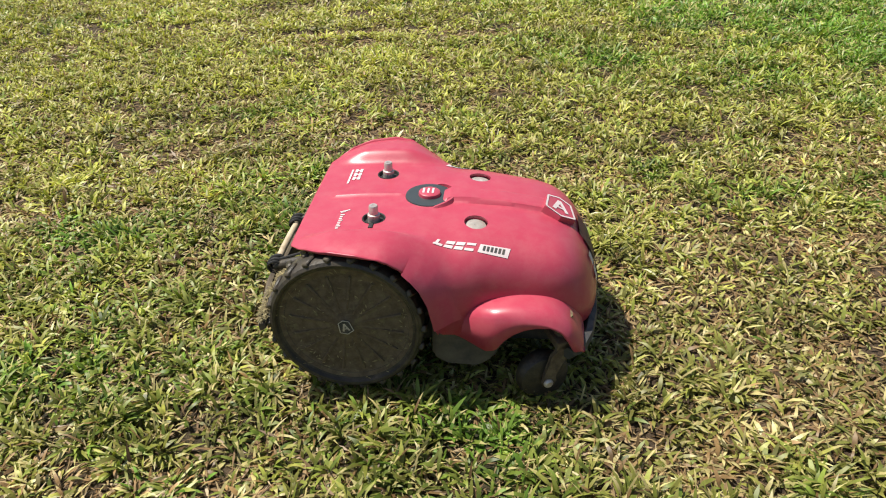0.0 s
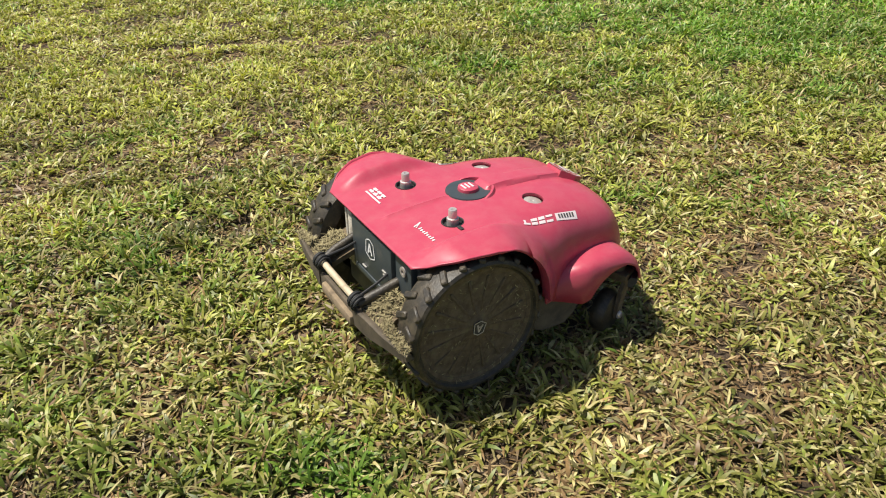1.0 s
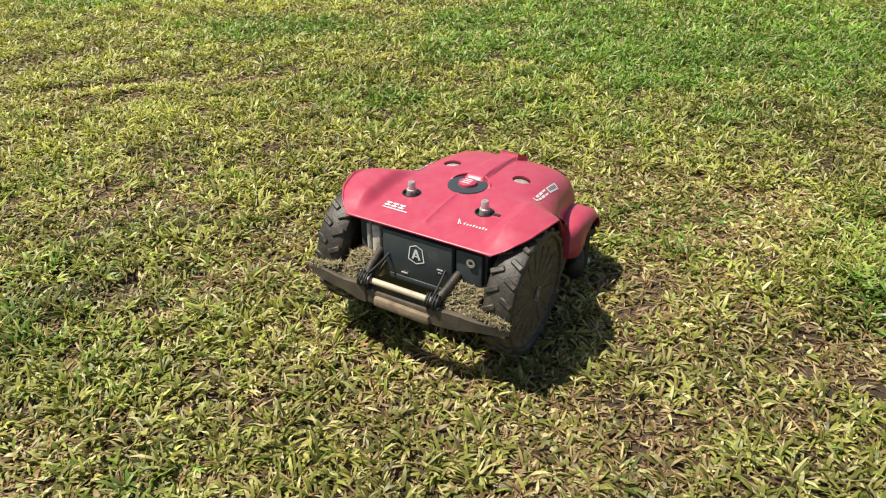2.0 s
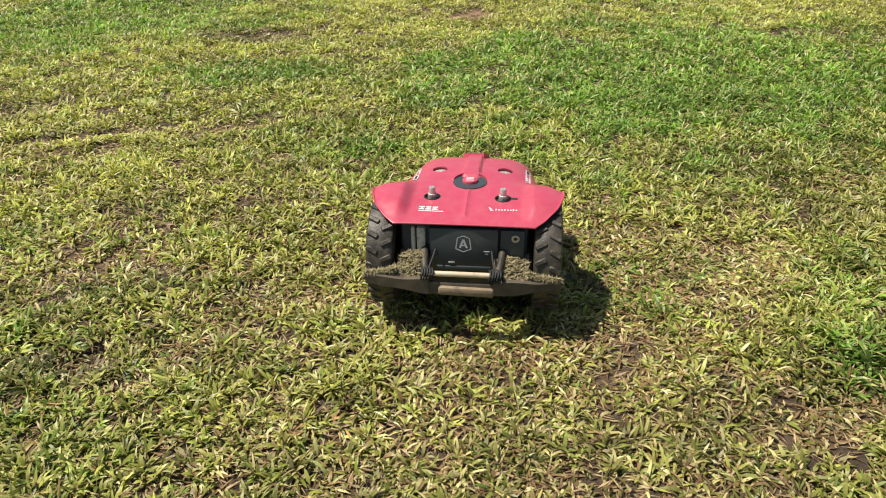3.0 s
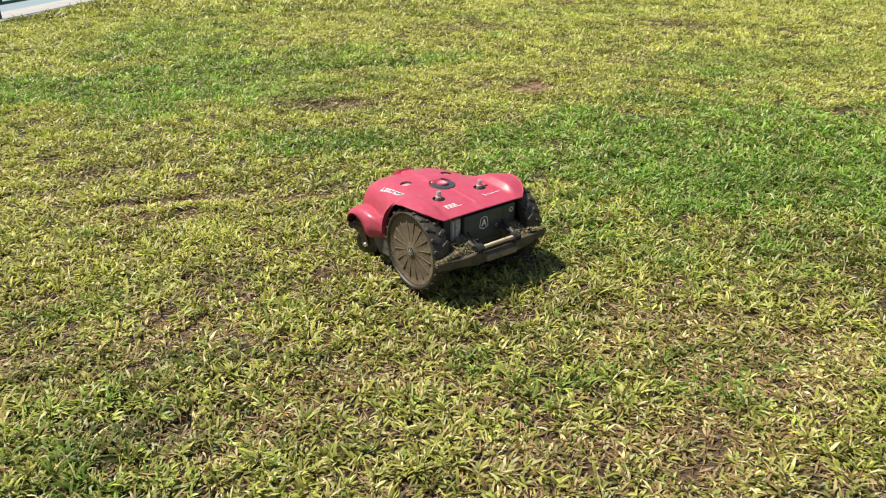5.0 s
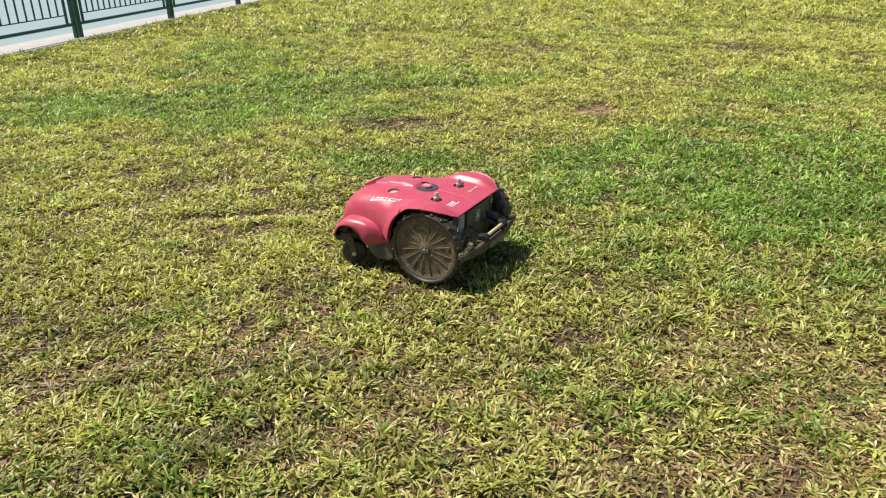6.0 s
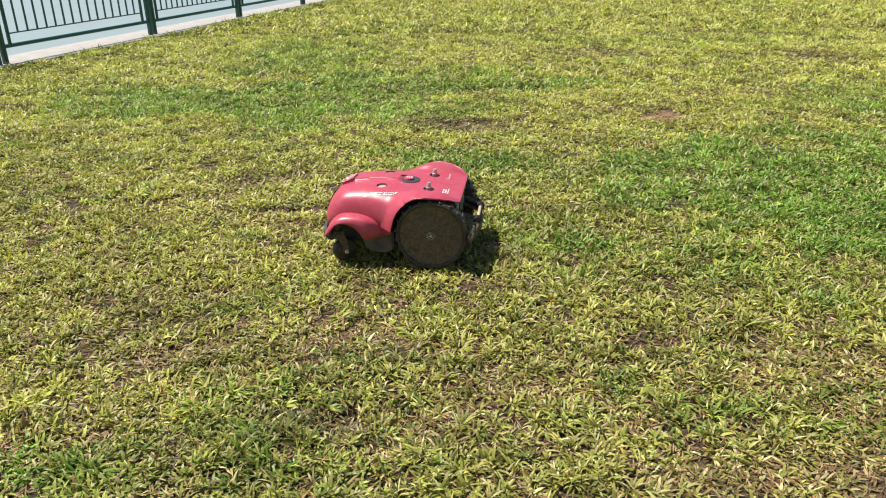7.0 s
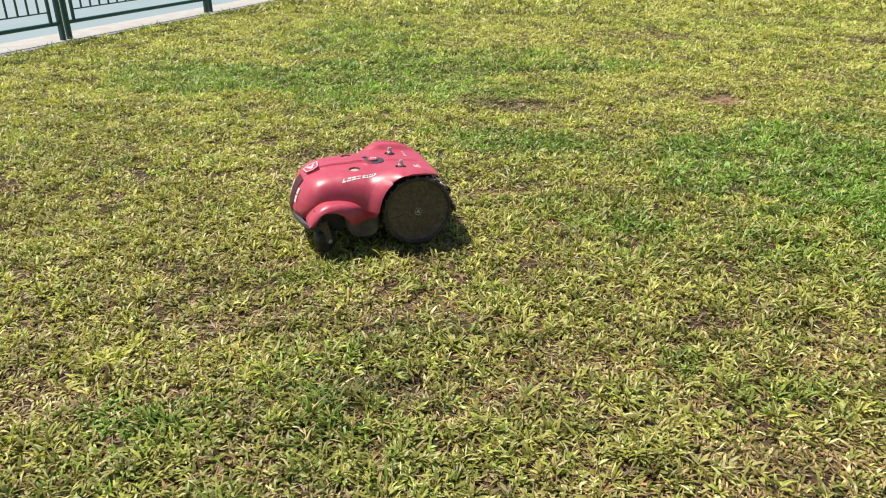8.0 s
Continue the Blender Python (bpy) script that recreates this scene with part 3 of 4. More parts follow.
def shell_mesh():
    bm = bmesh.new()
    xs = sorted(set([-0.095 + k * 0.004 for k in range(140)] + [0.1 + k * 0.002 for k in range(40)] + [0.44 + k * 0.002 for k in range(14)] + [0.467]))
    xs = [x for x in xs if x <= 0.467]
    rows = []
    for x in xs:
        w, lo, hi = HALF(x), 0.5, 1.0
        if deck(x, w) < RIM(x):
            # the arch or the lower edge cuts the flank here
            for _ in range(18):
                mid = (lo + hi) / 2
                lo, hi = (mid, hi) if deck(x, w * mid) >= RIM(x) else (lo, mid)
            w = w * lo
        row = []
        for k in range(-56, 57):
            a = math.sin(k / 56 * math.pi / 2)
            y = w * (0.45 * a + 0.55 * k / 56)
            z = deck(x, y)
            row.append(bm.verts.new((x, y, z)))
        rows.append(row)
    for a, b in zip(rows, rows[1:]):
        for i in range(len(a) - 1):
            bm.faces.new((a[i], b[i], b[i + 1], a[i + 1]))
    bm.faces.new(rows[-1])
    # round wells for the studs and screws
    for cx, cy, cr, depth in WELLS:
        c = Vector((cx, cy))
        bmesh.ops.delete(bm, geom=[f for f in bm.faces if (f.calc_center_median().xy - c).length < cr], context="FACES")
        rim = [e for e in bm.edges if e.is_boundary and (e.verts[0].co.xy - c).length < cr + 0.008]
        for v in {v for e in rim for v in e.verts}:
            d = (v.co.xy - c).normalized() * cr + c
            v.co = (d.x, d.y, deck(d.x, d.y))
        made = bmesh.ops.extrude_edge_only(bm, edges=rim)["geom"]
        for v in made:
            if isinstance(v, bmesh.types.BMVert):
                v.co.z -= depth
    # front wheel arches
    for s in (1, -1):
        sec = []
        for k in range(57):
            x = 0.185 + 0.243 * k / 56
            t, l = FEND_TOP(x), FEND_LOW(x)
            grow = step(0.185, 0.27, x)
            tip = step(0.39, 0.43, x)
            o = 0.196 + 0.036 * grow - 0.016 * tip
            pts = [(0.12, t + 0.010), (0.155, t + 0.006), (0.168, t + 0.001), (min(0.19, o - 0.022), t + 0.0002), (o - 0.018, t - 0.001), (o - 0.007, t - 0.004), (o - 0.0005, t - 0.011), (o + 0.003, min(t - 0.017, (t + l) / 2)), (o + 0.006, l)]
            if t - l < 0.03:
                pts = [(y, max(z, l)) for y, z in pts]
            sec.append([bm.verts.new((x, s * y, z)) for y, z in pts])
        for a, b in zip(sec, sec[1:]):
            for i in range(len(a) - 1):
                bm.faces.new((a[i], b[i], b[i + 1], a[i + 1]))
        bm.faces.new(sec[-1])
    return bm


def on_deck(bm, polygon, lift=0.0012, cells=1):
    """A thin flat print lying on the shell; polygon of plan places, in order, four corners."""
    a, b, c, d = [Vector(p) for p in polygon]
    g = [[None] * (cells + 1) for _ in range(cells + 1)]
    for i in range(cells + 1):
        for j in range(cells + 1):
            p = (a.lerp(b, i / cells)).lerp(d.lerp(c, i / cells), j / cells)
            g[i][j] = bm.verts.new((p.x, p.y, deck(p.x, p.y) + lift))
    for i in range(cells):
        for j in range(cells):
            bm.faces.new((g[i][j], g[i + 1][j], g[i + 1][j + 1], g[i][j + 1]))


BADGE = [(-0.66, 0.70), (0, 0.98), (0.66, 0.70), (0.84, -0.62), (0.0, -0.98), (-0.84, -0.62)]


def shield(bm, r, thick, m):
    out = BADGE
    a = [bm.verts.new(m @ Vector((x * r, y * r, 0))) for x, y in out]
    b = [bm.verts.new(m @ Vector((x * r, y * r, thick))) for x, y in out]
    bm.faces.new(a[::-1])
    bm.faces.new(b)
    for i in range(6):
        bm.faces.new((a[i], a[(i + 1) % 6], b[(i + 1) % 6], b[i]))


def shield_marks(bm, r, m):
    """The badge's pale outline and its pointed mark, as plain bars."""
    out = BADGE
    segs = [(out[i], out[(i + 1) % 6], 0.11) for i in range(6)] + [((-0.38, -0.50), (0.0, 0.55), 0.22), ((0.38, -0.50), (0.0, 0.55), 0.22), ((-0.18, -0.18), (0.30, -0.18), 0.15)]
    for k, ((x0, y0), (x1, y1), w) in enumerate(segs):
        d = Vector((x1 - x0, y1 - y0)).normalized()
        n = Vector((-d.y, d.x)) * w / 2
        z = 0.0004 + 0.0001 * k
        q = [m @ Vector((p[0] * r, p[1] * r, z)) for p in ((x0 + n.x, y0 + n.y), (x1 + n.x, y1 + n.y), (x1 - n.x, y1 - n.y), (x0 - n.x, y0 - n.y))]
        bm.faces.new([bm.verts.new(p) for p in q])


WHEEL_R, HUB_Z, WHEEL_Y = 0.144, 0.140, 0.236


def build_wheel(mower, side):
    """A rear wheel, axle along its own y; the cover faces outwards."""
    turn = Matrix.Rotation(radians(-90 * side), 4, "X")
    bm = bmesh.new()
    prof = [(0.100, -0.062), (0.124, -0.062), (0.133, -0.059), (0.138, -0.05), (0.1395, -0.03), (0.1390, -0.005), (0.1365, 0.003), (0.131, 0.0065), (0.1265, 0.0055), (0.1235, 0.000), (0.10, -0.010)]
    lathe(bm, prof, 64, turn, close=True)
    wheel = part("wheel", bm, RUBBER, mower, "mud-caked black rubber drive wheel")
    bm = bmesh.new()
    prof = [(0, 0.001), (0.016, 0.001), (0.02, -0.002), (0.06, -0.004), (0.100, -0.006), (0.112, -0.005), (0.1165, -0.0015), (0.1215, -0.0015), (0.1235, -0.006), (0.1235, -0.02), (0, -0.02)]
    lathe(bm, prof, 64, turn)
    cover = part("wheel_cover", bm, MUD, wheel, "round muddy wheel cover with radial ribs")
    bm = bmesh.new()
    add_box(bm, (0.026, -0.0026, -0.008), (0.104, 0.0026, -0.0022), 0.002)
    bmesh.ops.transform(bm, matrix=turn, verts=bm.verts)
    rib = part("rib", bm, MUD, cover)
    for k in range(1, 16):
        o = rib.copy()
        scene.collection.objects.link(o)
        o.matrix_basis = Matrix.Rotation(2 * math.pi * k / 16, 4, "Y")
    bm = bmesh.new()
    shield(bm, 0.015, 0.004, turn)
    part("hub_badge", bm, DARK, cover)
    bm = bmesh.new()
    shield_marks(bm, 0.015, turn @ Matrix.Translation((0, 0, 0.004)))
    part("hub_mark", bm, PALE, cover, smooth=False)
    rng = random.Random(11 + side)
    bm = bmesh.new()
    for k in range(130):
        a, q = rng.uniform(0, 2 * math.pi), 0.135 * math.sqrt(rng.uniform(0.05, 1))
        l, w, b = rng.uniform(0.004, 0.013), rng.uniform(0.0006, 0.0014), rng.uniform(0, math.pi)
        c = Vector((q * math.cos(a), q * math.sin(a), 0.0035 if 0.024 < q < 0.108 else 0.0022))
        d, e = Vector((math.cos(b), math.sin(b), 0.15)) * l / 2, Vector((-math.sin(b), math.cos(b), 0)) * w
        bm.faces.new([bm.verts.new(turn @ p) for p in (c - d, c + e, c + d, c - e)])
    o = part("stuck_grass", bm, CLIP, wheel, "bits of grass stuck in the mud", smooth=False)
    o["kind"] = "stuff"
    bm = bmesh.new()
    v = add_box(bm, (-0.0064, -0.0155, -0.004), (0.0064, 0.0155, 0.0062), 0.0025, segments=1)
    bmesh.ops.transform(bm, matrix=Matrix.Rotation(radians(28), 4, "Z"), verts=bm.verts)
    lug = None
    for k in range(44):
        a = 2 * math.pi * k / 44
        m = Matrix.Rotation(a, 4, "Y") @ Matrix.Translation((0, (-0.010 if k % 2 else -0.045) * side, 0.1375))
        if k % 2:
            m = m @ Matrix.Rotation(radians(-56), 4, "Z")
        if lug is None:
            lug = part("lug", bm, RUBBER, wheel)
            lug.matrix_basis = m
        else:
            o = lug.copy()
            scene.collection.objects.link(o)
            o.matrix_basis = m
    wheel.location = (0, WHEEL_Y * side, HUB_Z)
    return wheel


def build_caster(mower, side):
    bm = bmesh.new()
    prof = [(0, -0.02), (0.032, -0.02), (0.044, -0.016), (0.05, -0.006), (0.05, 0.006), (0.044, 0.016), (0.032, 0.02), (0, 0.02)]
    lathe(bm, prof, 32, Matrix.Rotation(radians(90), 4, "X"))
    c = part("caster_wheel", bm, RUBBER, mower, "small muddy swivelling front wheel")
    # it trails behind its pivot while the mower turns to its left
    pivot = Matrix.Translation((0.385, 0.188 * side, 0.024))
    c.matrix_basis = pivot @ Matrix.Rotation(radians(21 if side < 0 else 31), 4, "Z") @ Matrix.Translation((-0.034, 0, 0))
    bm = bmesh.new()
    out = [(0.012, -0.012), (0.018, 0.002), (0.012, 0.014), (0.026, 0.045), (0.052, 0.062), (0.052, 0.085), (0.022, 0.085), (0.002, 0.06), (-0.006, 0.015), (-0.012, 0.0), (-0.006, -0.012)]
    prism(bm, out, side * 0.021, side * 0.030, 0.002)
    add_box(bm, (0.012, min(-side * 0.03, side * 0.03), 0.07), (0.052, max(-side * 0.03, side * 0.03), 0.088), 0.003)
    lathe(bm, [(0, 0), (0.016, 0), (0.016, 0.05), (0, 0.05)], 16, Matrix.Translation((0.034, 0, 0.08)))
    part("fork", bm, MUD, c, "muddy steel caster fork")
    bm = bmesh.new()
    lathe(bm, [(0, 0.006), (0.006, 0.006), (0.009, 0.003), (0.009, 0), (0, 0)], 16, Matrix.Translation((0, side * 0.030, 0)) @ Matrix.Rotation(radians(-90 * side), 4, "X"))
    part("axle_bolt", bm, STEEL, c)


def flank(x, z):
    """How far out the shell's surface lies at x and height z."""
    lo, hi = 0.5 * HALF(x), HALF(x)
    if deck(x, lo) < z:
        return None
    for _ in range(20):
        mid = (lo + hi) / 2
        lo, hi = (mid, hi) if deck(x, mid) >= z else (lo, mid)
    return lo


def arch_lip(side):
    """A swollen crescent along the front of the rear wheel arch, widening downwards."""
    bm = bmesh.new()
    rows = []
    for i in range(41):
        u = i / 40
        x = 0.050 + 0.108 * u ** 0.6
        z = RIM(x) + 0.001
        n = Vector((x, z - HUB_Z)).normalized()
        wide = 0.012 + 0.034 * step(0.0, 0.9, u)
        row = []
        for k in range(9):
            o = wide * k / 8
            y = flank(x + n.x * o, z + n.y * o)
            if y is None:
                break
            swell = 0.014 * (0.5 + 0.5 * math.cos(math.pi * k / 8)) * step(0, 0.5, u) - 0.0008
            row.append((x + n.x * o, y + swell, z + n.y * o))
        if len(row) == 9:
            back = (row[0][0] - n.x * 0.002, row[0][1] - 0.022, row[0][2] - n.y * 0.002)
            rows.append([bm.verts.new((p[0], p[1] * side, p[2])) for p in [back] + row])
    for a, b in zip(rows, rows[1:]):
        for k in range(len(a) - 1):
            bm.faces.new((a[k], a[k + 1], b[k + 1], b[k]))
    return bm


def trim_length(ob):
    """Draws the nose in by a few millimetres and the rear edge out by a few millimetres."""
    for v in ob.data.vertices:
        if v.co.x > 0.36:
            v.co.x -= 0.007 * (v.co.x - 0.36) / 0.107
        elif v.co.x < 0:
            v.co.x *= 1.07


def build_mower():
    mower = new("robot_mower")
    shell = part("shell", shell_mesh(), RED, mower, "satin red plastic shell, dusty, with wheel arches")
    trim_length(shell)
    thick = shell.modifiers.new("thickness", "SOLIDIFY")
    thick.thickness, thick.offset = 0.0035, -1
    for s in (1, -1):
        part("arch_lip", arch_lip(s), RED, mower, "swollen red lip along the wheel arch")
    # chassis and skirts
    bm = bmesh.new()
    add_box(bm, (-0.078, -0.160, 0.055), (0.15, 0.160, 0.258), 0.012)
    add_box(bm, (0.12, -0.135, 0.04), (0.43, 0.135, 0.20), 0.02)
    part("chassis", bm, DARK, mower, "dark grey dusty plastic chassis")
    for s in (1, -1):
        bm = bmesh.new()
        prism(bm, [(0.150, 0.135), (0.150, 0.055), (0.175, 0.036), (0.235, 0.034), (0.262, 0.055), (0.280, 0.095), (0.282, 0.125)], s * 0.13, s * 0.206, 0.006)
        part("side_skirt", bm, GREY, mower, "grey muddy lower side skirt")
        build_caster(mower, s)
    # nose
    bm = bmesh.new()
    lo = [Vector(p) for p in ((0.405, 0.226), (0.428, 0.21), (0.448, 0.165), (0.462, 0.10), (0.470, 0.0), (0.462, -0.10), (0.448, -0.165), (0.428, -0.21), (0.405, -0.226))]
    prev = None
    for p in lo:
        q = [bm.verts.new((p.x * k, p.y * j, z)) for k, j, z in ((0.975, 0.985, 0.104), (1.0, 1.012, 0.101), (1.006, 1.015, 0.090), (0.985, 0.99, 0.078), (0.94, 0.94, 0.082))]
        if prev:
            for i in range(5):
                bm.faces.new((prev[i], prev[(i + 1) % 5], q[(i + 1) % 5], q[i]))
        else:
            bm.faces.new(q)
        prev = q
    bm.faces.new(prev[::-1])
    trim_length(part("front_bumper", bm, DARK, mower, "dark grey rubber front bumper"))
    bm = bmesh.new()
    rows = []
    for x in [0.418 + 0.0035 * k for k in range(14)] + [0.4668]:
        w = min(0.040, HALF(x) * 0.8)
        rows.append([bm.verts.new((x + 0.003, w * k / 4, deck(x, w * k / 4) + 0.0025)) for k in range(-4, 5)])
    rows.append([bm.verts.new((v.co.x + 0.001, v.co.y, 0.1)) for v in rows[-1]])
    for a, b in zip(rows, rows[1:]):
        for i in range(8):
            bm.faces.new((a[i], b[i], b[i + 1], a[i + 1]))
    trim_length(part("nose_panel", bm, NOSE, mower, "dark front panel"))
    for s in (1, -1):
        bm = bmesh.new()
        for lo, hi in ((0.440, 0.4505), (0.4525, 0.4575), (0.4585, 0.4615)):
            on_deck(bm, [(lo, s * 0.048), (hi, s * 0.048), (hi - 0.003, s * 0.072), (lo - 0.004, s * 0.072)], 0.003, cells=3)
        o = part("nose_print", bm, WHITE, mower, "pale worn stickers on the nose", smooth=False)
        trim_length(o)
        o.location.x = 0.002
    # raised badge at the front
    tilt = Matrix.Translation((0.378, 0, 0.266)) @ Matrix.Rotation(radians(27), 4, "Y")
    bm = bmesh.new()
    shield(bm, 0.040, -0.022, tilt)
    badge = part("front_badge", bm, RED, mower, "raised shield-shaped badge")
    bm = bmesh.new()
    shield(bm, 0.034, 0.001, tilt)
    part("badge_face", bm, RED, badge)
    bm = bmesh.new()
    shield_marks(bm, 0.037, tilt @ Matrix.Translation((0, 0, 0.0012)))
    part("badge_mark", bm, WHITE, badge, smooth=False)
    # stop button
    at = Matrix.Translation((0.128, 0, 0.2795)) @ Matrix.Rotation(radians(0.5), 4, "Y")
    bm = bmesh.new()
    lathe(bm, [(0, 0.005), (0.040, 0.005), (0.0455, 0.0045), (0.047, 0.001), (0.047, -0.01), (0, -0.01)], 48, at)
    ring = part("button_plate", bm, PANEL, mower, "round dark plate round the stop button")
    bm = bmesh.new()
    lathe(bm, [(0, 0.013), (0.017, 0.013), (0.0205, 0.011), (0.0215, 0.006), (0.0215, 0.0), (0, 0.0)], 32, at)
    part("stop_button", bm, RED, ring, "red push button")
    bm = bmesh.new()
    for k in range(3):
        add_box(bm, (0.115 + 0.009 * k, -0.010, 0.2925), (0.119 + 0.009 * k, 0.010, 0.2932), 0)
    part("button_print", bm, WHITE, ring, smooth=False)
    bm = bmesh.new()
    prev = None
    for k in range(25):
        a = radians(-80 + 160 * k / 24)
        hgt = 0.010 * math.sin(math.pi * k / 24) ** 0.5
        q = [bm.verts.new((0.128 + r * math.cos(a), r * math.sin(a), z)) for r, z in ((0.0475, 0.274), (0.0475, 0.281 + hgt), (0.052, 0.2815 + hgt), (0.060, 0.274))]
        if prev:
            for i in range(3):
                bm.faces.new((prev[i], q[i], q[i + 1], prev[i + 1]))
        prev = q
    part("button_collar", bm, RED, ring)
    for s in (1, -1):
        # charging studs
        x, y = 0.0345, 0.092 * s
        z = deck(x, y)
        bm = bmesh.new()
        lathe(bm, [(0, -0.006), (0.0185, -0.006), (0.0195, 0.0005), (0.0215, 0.0012), (0.0222, 0.0), (0.0222, -0.009), (0, -0.009)], 32, Matrix.Translation((x, y, z)))
        cup = part("stud_cup", bm, BLACK, mower, "dark round recess with a charging stud")
        bm = bmesh.new()
        lathe(bm, [(0, 0.027), (0.0015, 0.027), (0.002, 0.025), (0.003, 0.027), (0.0075, 0.027), (0.0085, 0.025), (0.0085, 0.010), (0.0115, 0.009), (0.0115, -0.007), (0, -0.007)], 24, Matrix.Translation((x, y, z)))
        part("charging_stud", bm, STEEL, cup, "steel charging stud")
        bm = bmesh.new()
        add_box(bm, (x - 0.005, y + s * 0.029 - 0.008, z - 0.001), (x + 0.003, y + s * 0.029 + 0.008, z + 0.0025), 0.001)
        if s < 0:
            part("charge_lamp", bm, BLACK, cup)
        else:
            bm.free()
        # forward wells
        x, y = 0.222, 0.092 * s
        z = deck(x, y)
        n = Matrix.Translation((x, y, z)) @ Matrix.Rotation(radians(4), 4, "Y") @ Matrix.Rotation(radians(-5 * s), 4, "X")
        bm = bmesh.new()
        lathe(bm, [(0.0205, -0.011), (0.0212, -0.011), (0.0212, -0.016), (0, -0.016), (0, -0.012), (0.0205, -0.012)], 32, n)
        well = part("screw_well", bm, BLACK, mower, "round well in the shell with a pale disc")
        bm = bmesh.new()
        lathe(bm, [(0, -0.0075), (0.003, -0.0075), (0.0035, -0.007), (0.017, -0.0068), (0.0195, -0.008), (0.0195, -0.012), (0, -0.012)], 32, n)
        part("well_disc", bm, PALE, well)
        # model print on the shoulder: slanted bars
        bm = bmesh.new()
        x0, y0 = 0.149, 0.158
        for a, b, u, v in ((0, 0.016, 0.0, 0.36), (0.002, 0.007, 0.36, 1), (0.019, 0.034, 0, 0.40), (0.019, 0.034, 0.56, 1), (0.037, 0.052, 0, 0.40), (0.037, 0.052, 0.56, 1), (0.055, 0.071, 0.0, 0.30), (0.055, 0.071, 0.70, 1)):
            q = []
            for p, h in ((a, u), (b, u), (b, v), (a, v)):
                p, h = (p, h) if s < 0 else (0.136 - p, h)
                lean = 0.006 * h * (1 if s < 0 else -1)
                q.append((x0 + p + lean, s * (y0 + 0.005 - 0.0145 * h)))
            on_deck(bm, q)
        q = [(0.079, 0), (0.132, 0), (0.137, 1), (0.084, 1)]
        if s > 0:
            q = [(0.136 - p, h) for p, h in q]
        on_deck(bm, [(x0 + p, s * (y0 + 0.005 - 0.0145 * h)) for p, h in q], cells=4)
        lettering = part("model_print", bm, WHITE, mower, "white slanted print on the red shell", smooth=False)
        bm = bmesh.new()
        for k in range(6):
            p, wide = 0.0875 + 0.0068 * k, 0.0042
            p = p if s < 0 else 0.136 - p - wide
            lean = 0.002 if s < 0 else -0.002
            on_deck(bm, [(x0 + p, s * (y0 + 0.0015)), (x0 + p + wide, s * (y0 + 0.0015)), (x0 + p + wide + lean, s * (y0 - 0.0065)), (x0 + p + lean, s * (y0 - 0.0065))], 0.002)
        part("small_print", bm, DARK, lettering, smooth=False)
    # maker's prints at the rear
    bm = bmesh.new()
    for k in range(8):
        y = -0.075 - 0.0072 * k
        w, h = (0.0042, 0.0055) if k % 3 else (0.0036, 0.008)
        on_deck(bm, [(-0.031, y), (-0.031, y - w), (-0.031 + h, y - w), (-0.031 + h, y)])
    on_deck(bm, [(-0.034, -0.0635), (-0.034, -0.067), (-0.016, -0.0595), (-0.016, -0.057)])
    on_deck(bm, [(-0.032, -0.0715), (-0.032, -0.069), (-0.016, -0.057), (-0.016, -0.0595)])
    part("rear_print", bm, WHITE, mower, "white print on the rear deck", smooth=False)
    bm = bmesh.new()
    for k in range(3):
        y = 0.118 - 0.017 * k
        for a, b, c, d in ((0, 0.014, 0, 0.006), (0, 0.014, 0.010, 0.016), (0.005, 0.009, 0.006, 0.010)):
            on_deck(bm, [(-0.038 + c, y - a), (-0.038 + c, y - b), (-0.038 + d, y - b), (-0.038 + d, y - a)])
    on_deck(bm, [(-0.046, 0.118), (-0.046, 0.055), (-0.042, 0.055), (-0.042, 0.118)])
    part("rear_print", bm, WHITE, mower, smooth=False)
    # rear: battery cover with badge, columns, screw
    bm = bmesh.new()
    add_box(bm, (-0.096, -0.086, 0.135), (-0.070, 0.086, 0.253), 0.005)
    add_box(bm, (-0.099, -0.070, 0.137), (-0.09, 0.070, 0.15), 0.003)
    cover = part("battery_cover", bm, PANEL, mower, "black battery cover with a pale badge")
    face = Matrix.Translation((-0.0965, 0.0, 0.213)) @ Matrix(((0, 0, -1, 0), (-1, 0, 0, 0), (0, 1, 0, 0), (0, 0, 0, 1)))
    bm = bmesh.new()
    shield_marks(bm, 0.0225, face)
    part("cover_badge", bm, BRIGHT, cover, smooth=False)
    for y, z, w in ((-0.058, 0.185, 0.008), (-0.058, 0.192, 0.014), (0.03, 0.158, 0.016)):
        bm = bmesh.new()
        add_box(bm, (-0.0985, y - w / 2, z), (-0.0955, y + w / 2, z + 0.0025), 0)
        part("cover_print", bm, PALE, cover, smooth=False)
    for s in (1, -1):
        bm = bmesh.new()
        for y, wide in ((0.096, 0.022), (0.122, 0.010)) if s > 0 else ((0.090, 0.062),):
            add_box(bm, (-0.090, min(s * y, s * (y + wide)), 0.12), (-0.072, max(s * y, s * (y + wide)), 0.25), 0.005)
        part("rear_column", bm, LIGHTMUD if s > 0 else PANEL, mower, "pale muddy upright rib" if s > 0 else "dark grey rear panel beside the battery cover")
    bm = bmesh.new()
    lathe(bm, [(0.005, 0.001), (0.010, 0.001), (0.010, 0.004), (0.005, 0.004)], 20, Matrix.Translation((-0.0905, -0.128, 0.230)) @ Matrix.Rotation(radians(-90), 4, "Y"), close=True)
    part("lock", bm, STEEL, mower, "small round steel lock")
    # rear deflector: shelf, plates, rod, cords, set a little high
    before = set(mower.children)
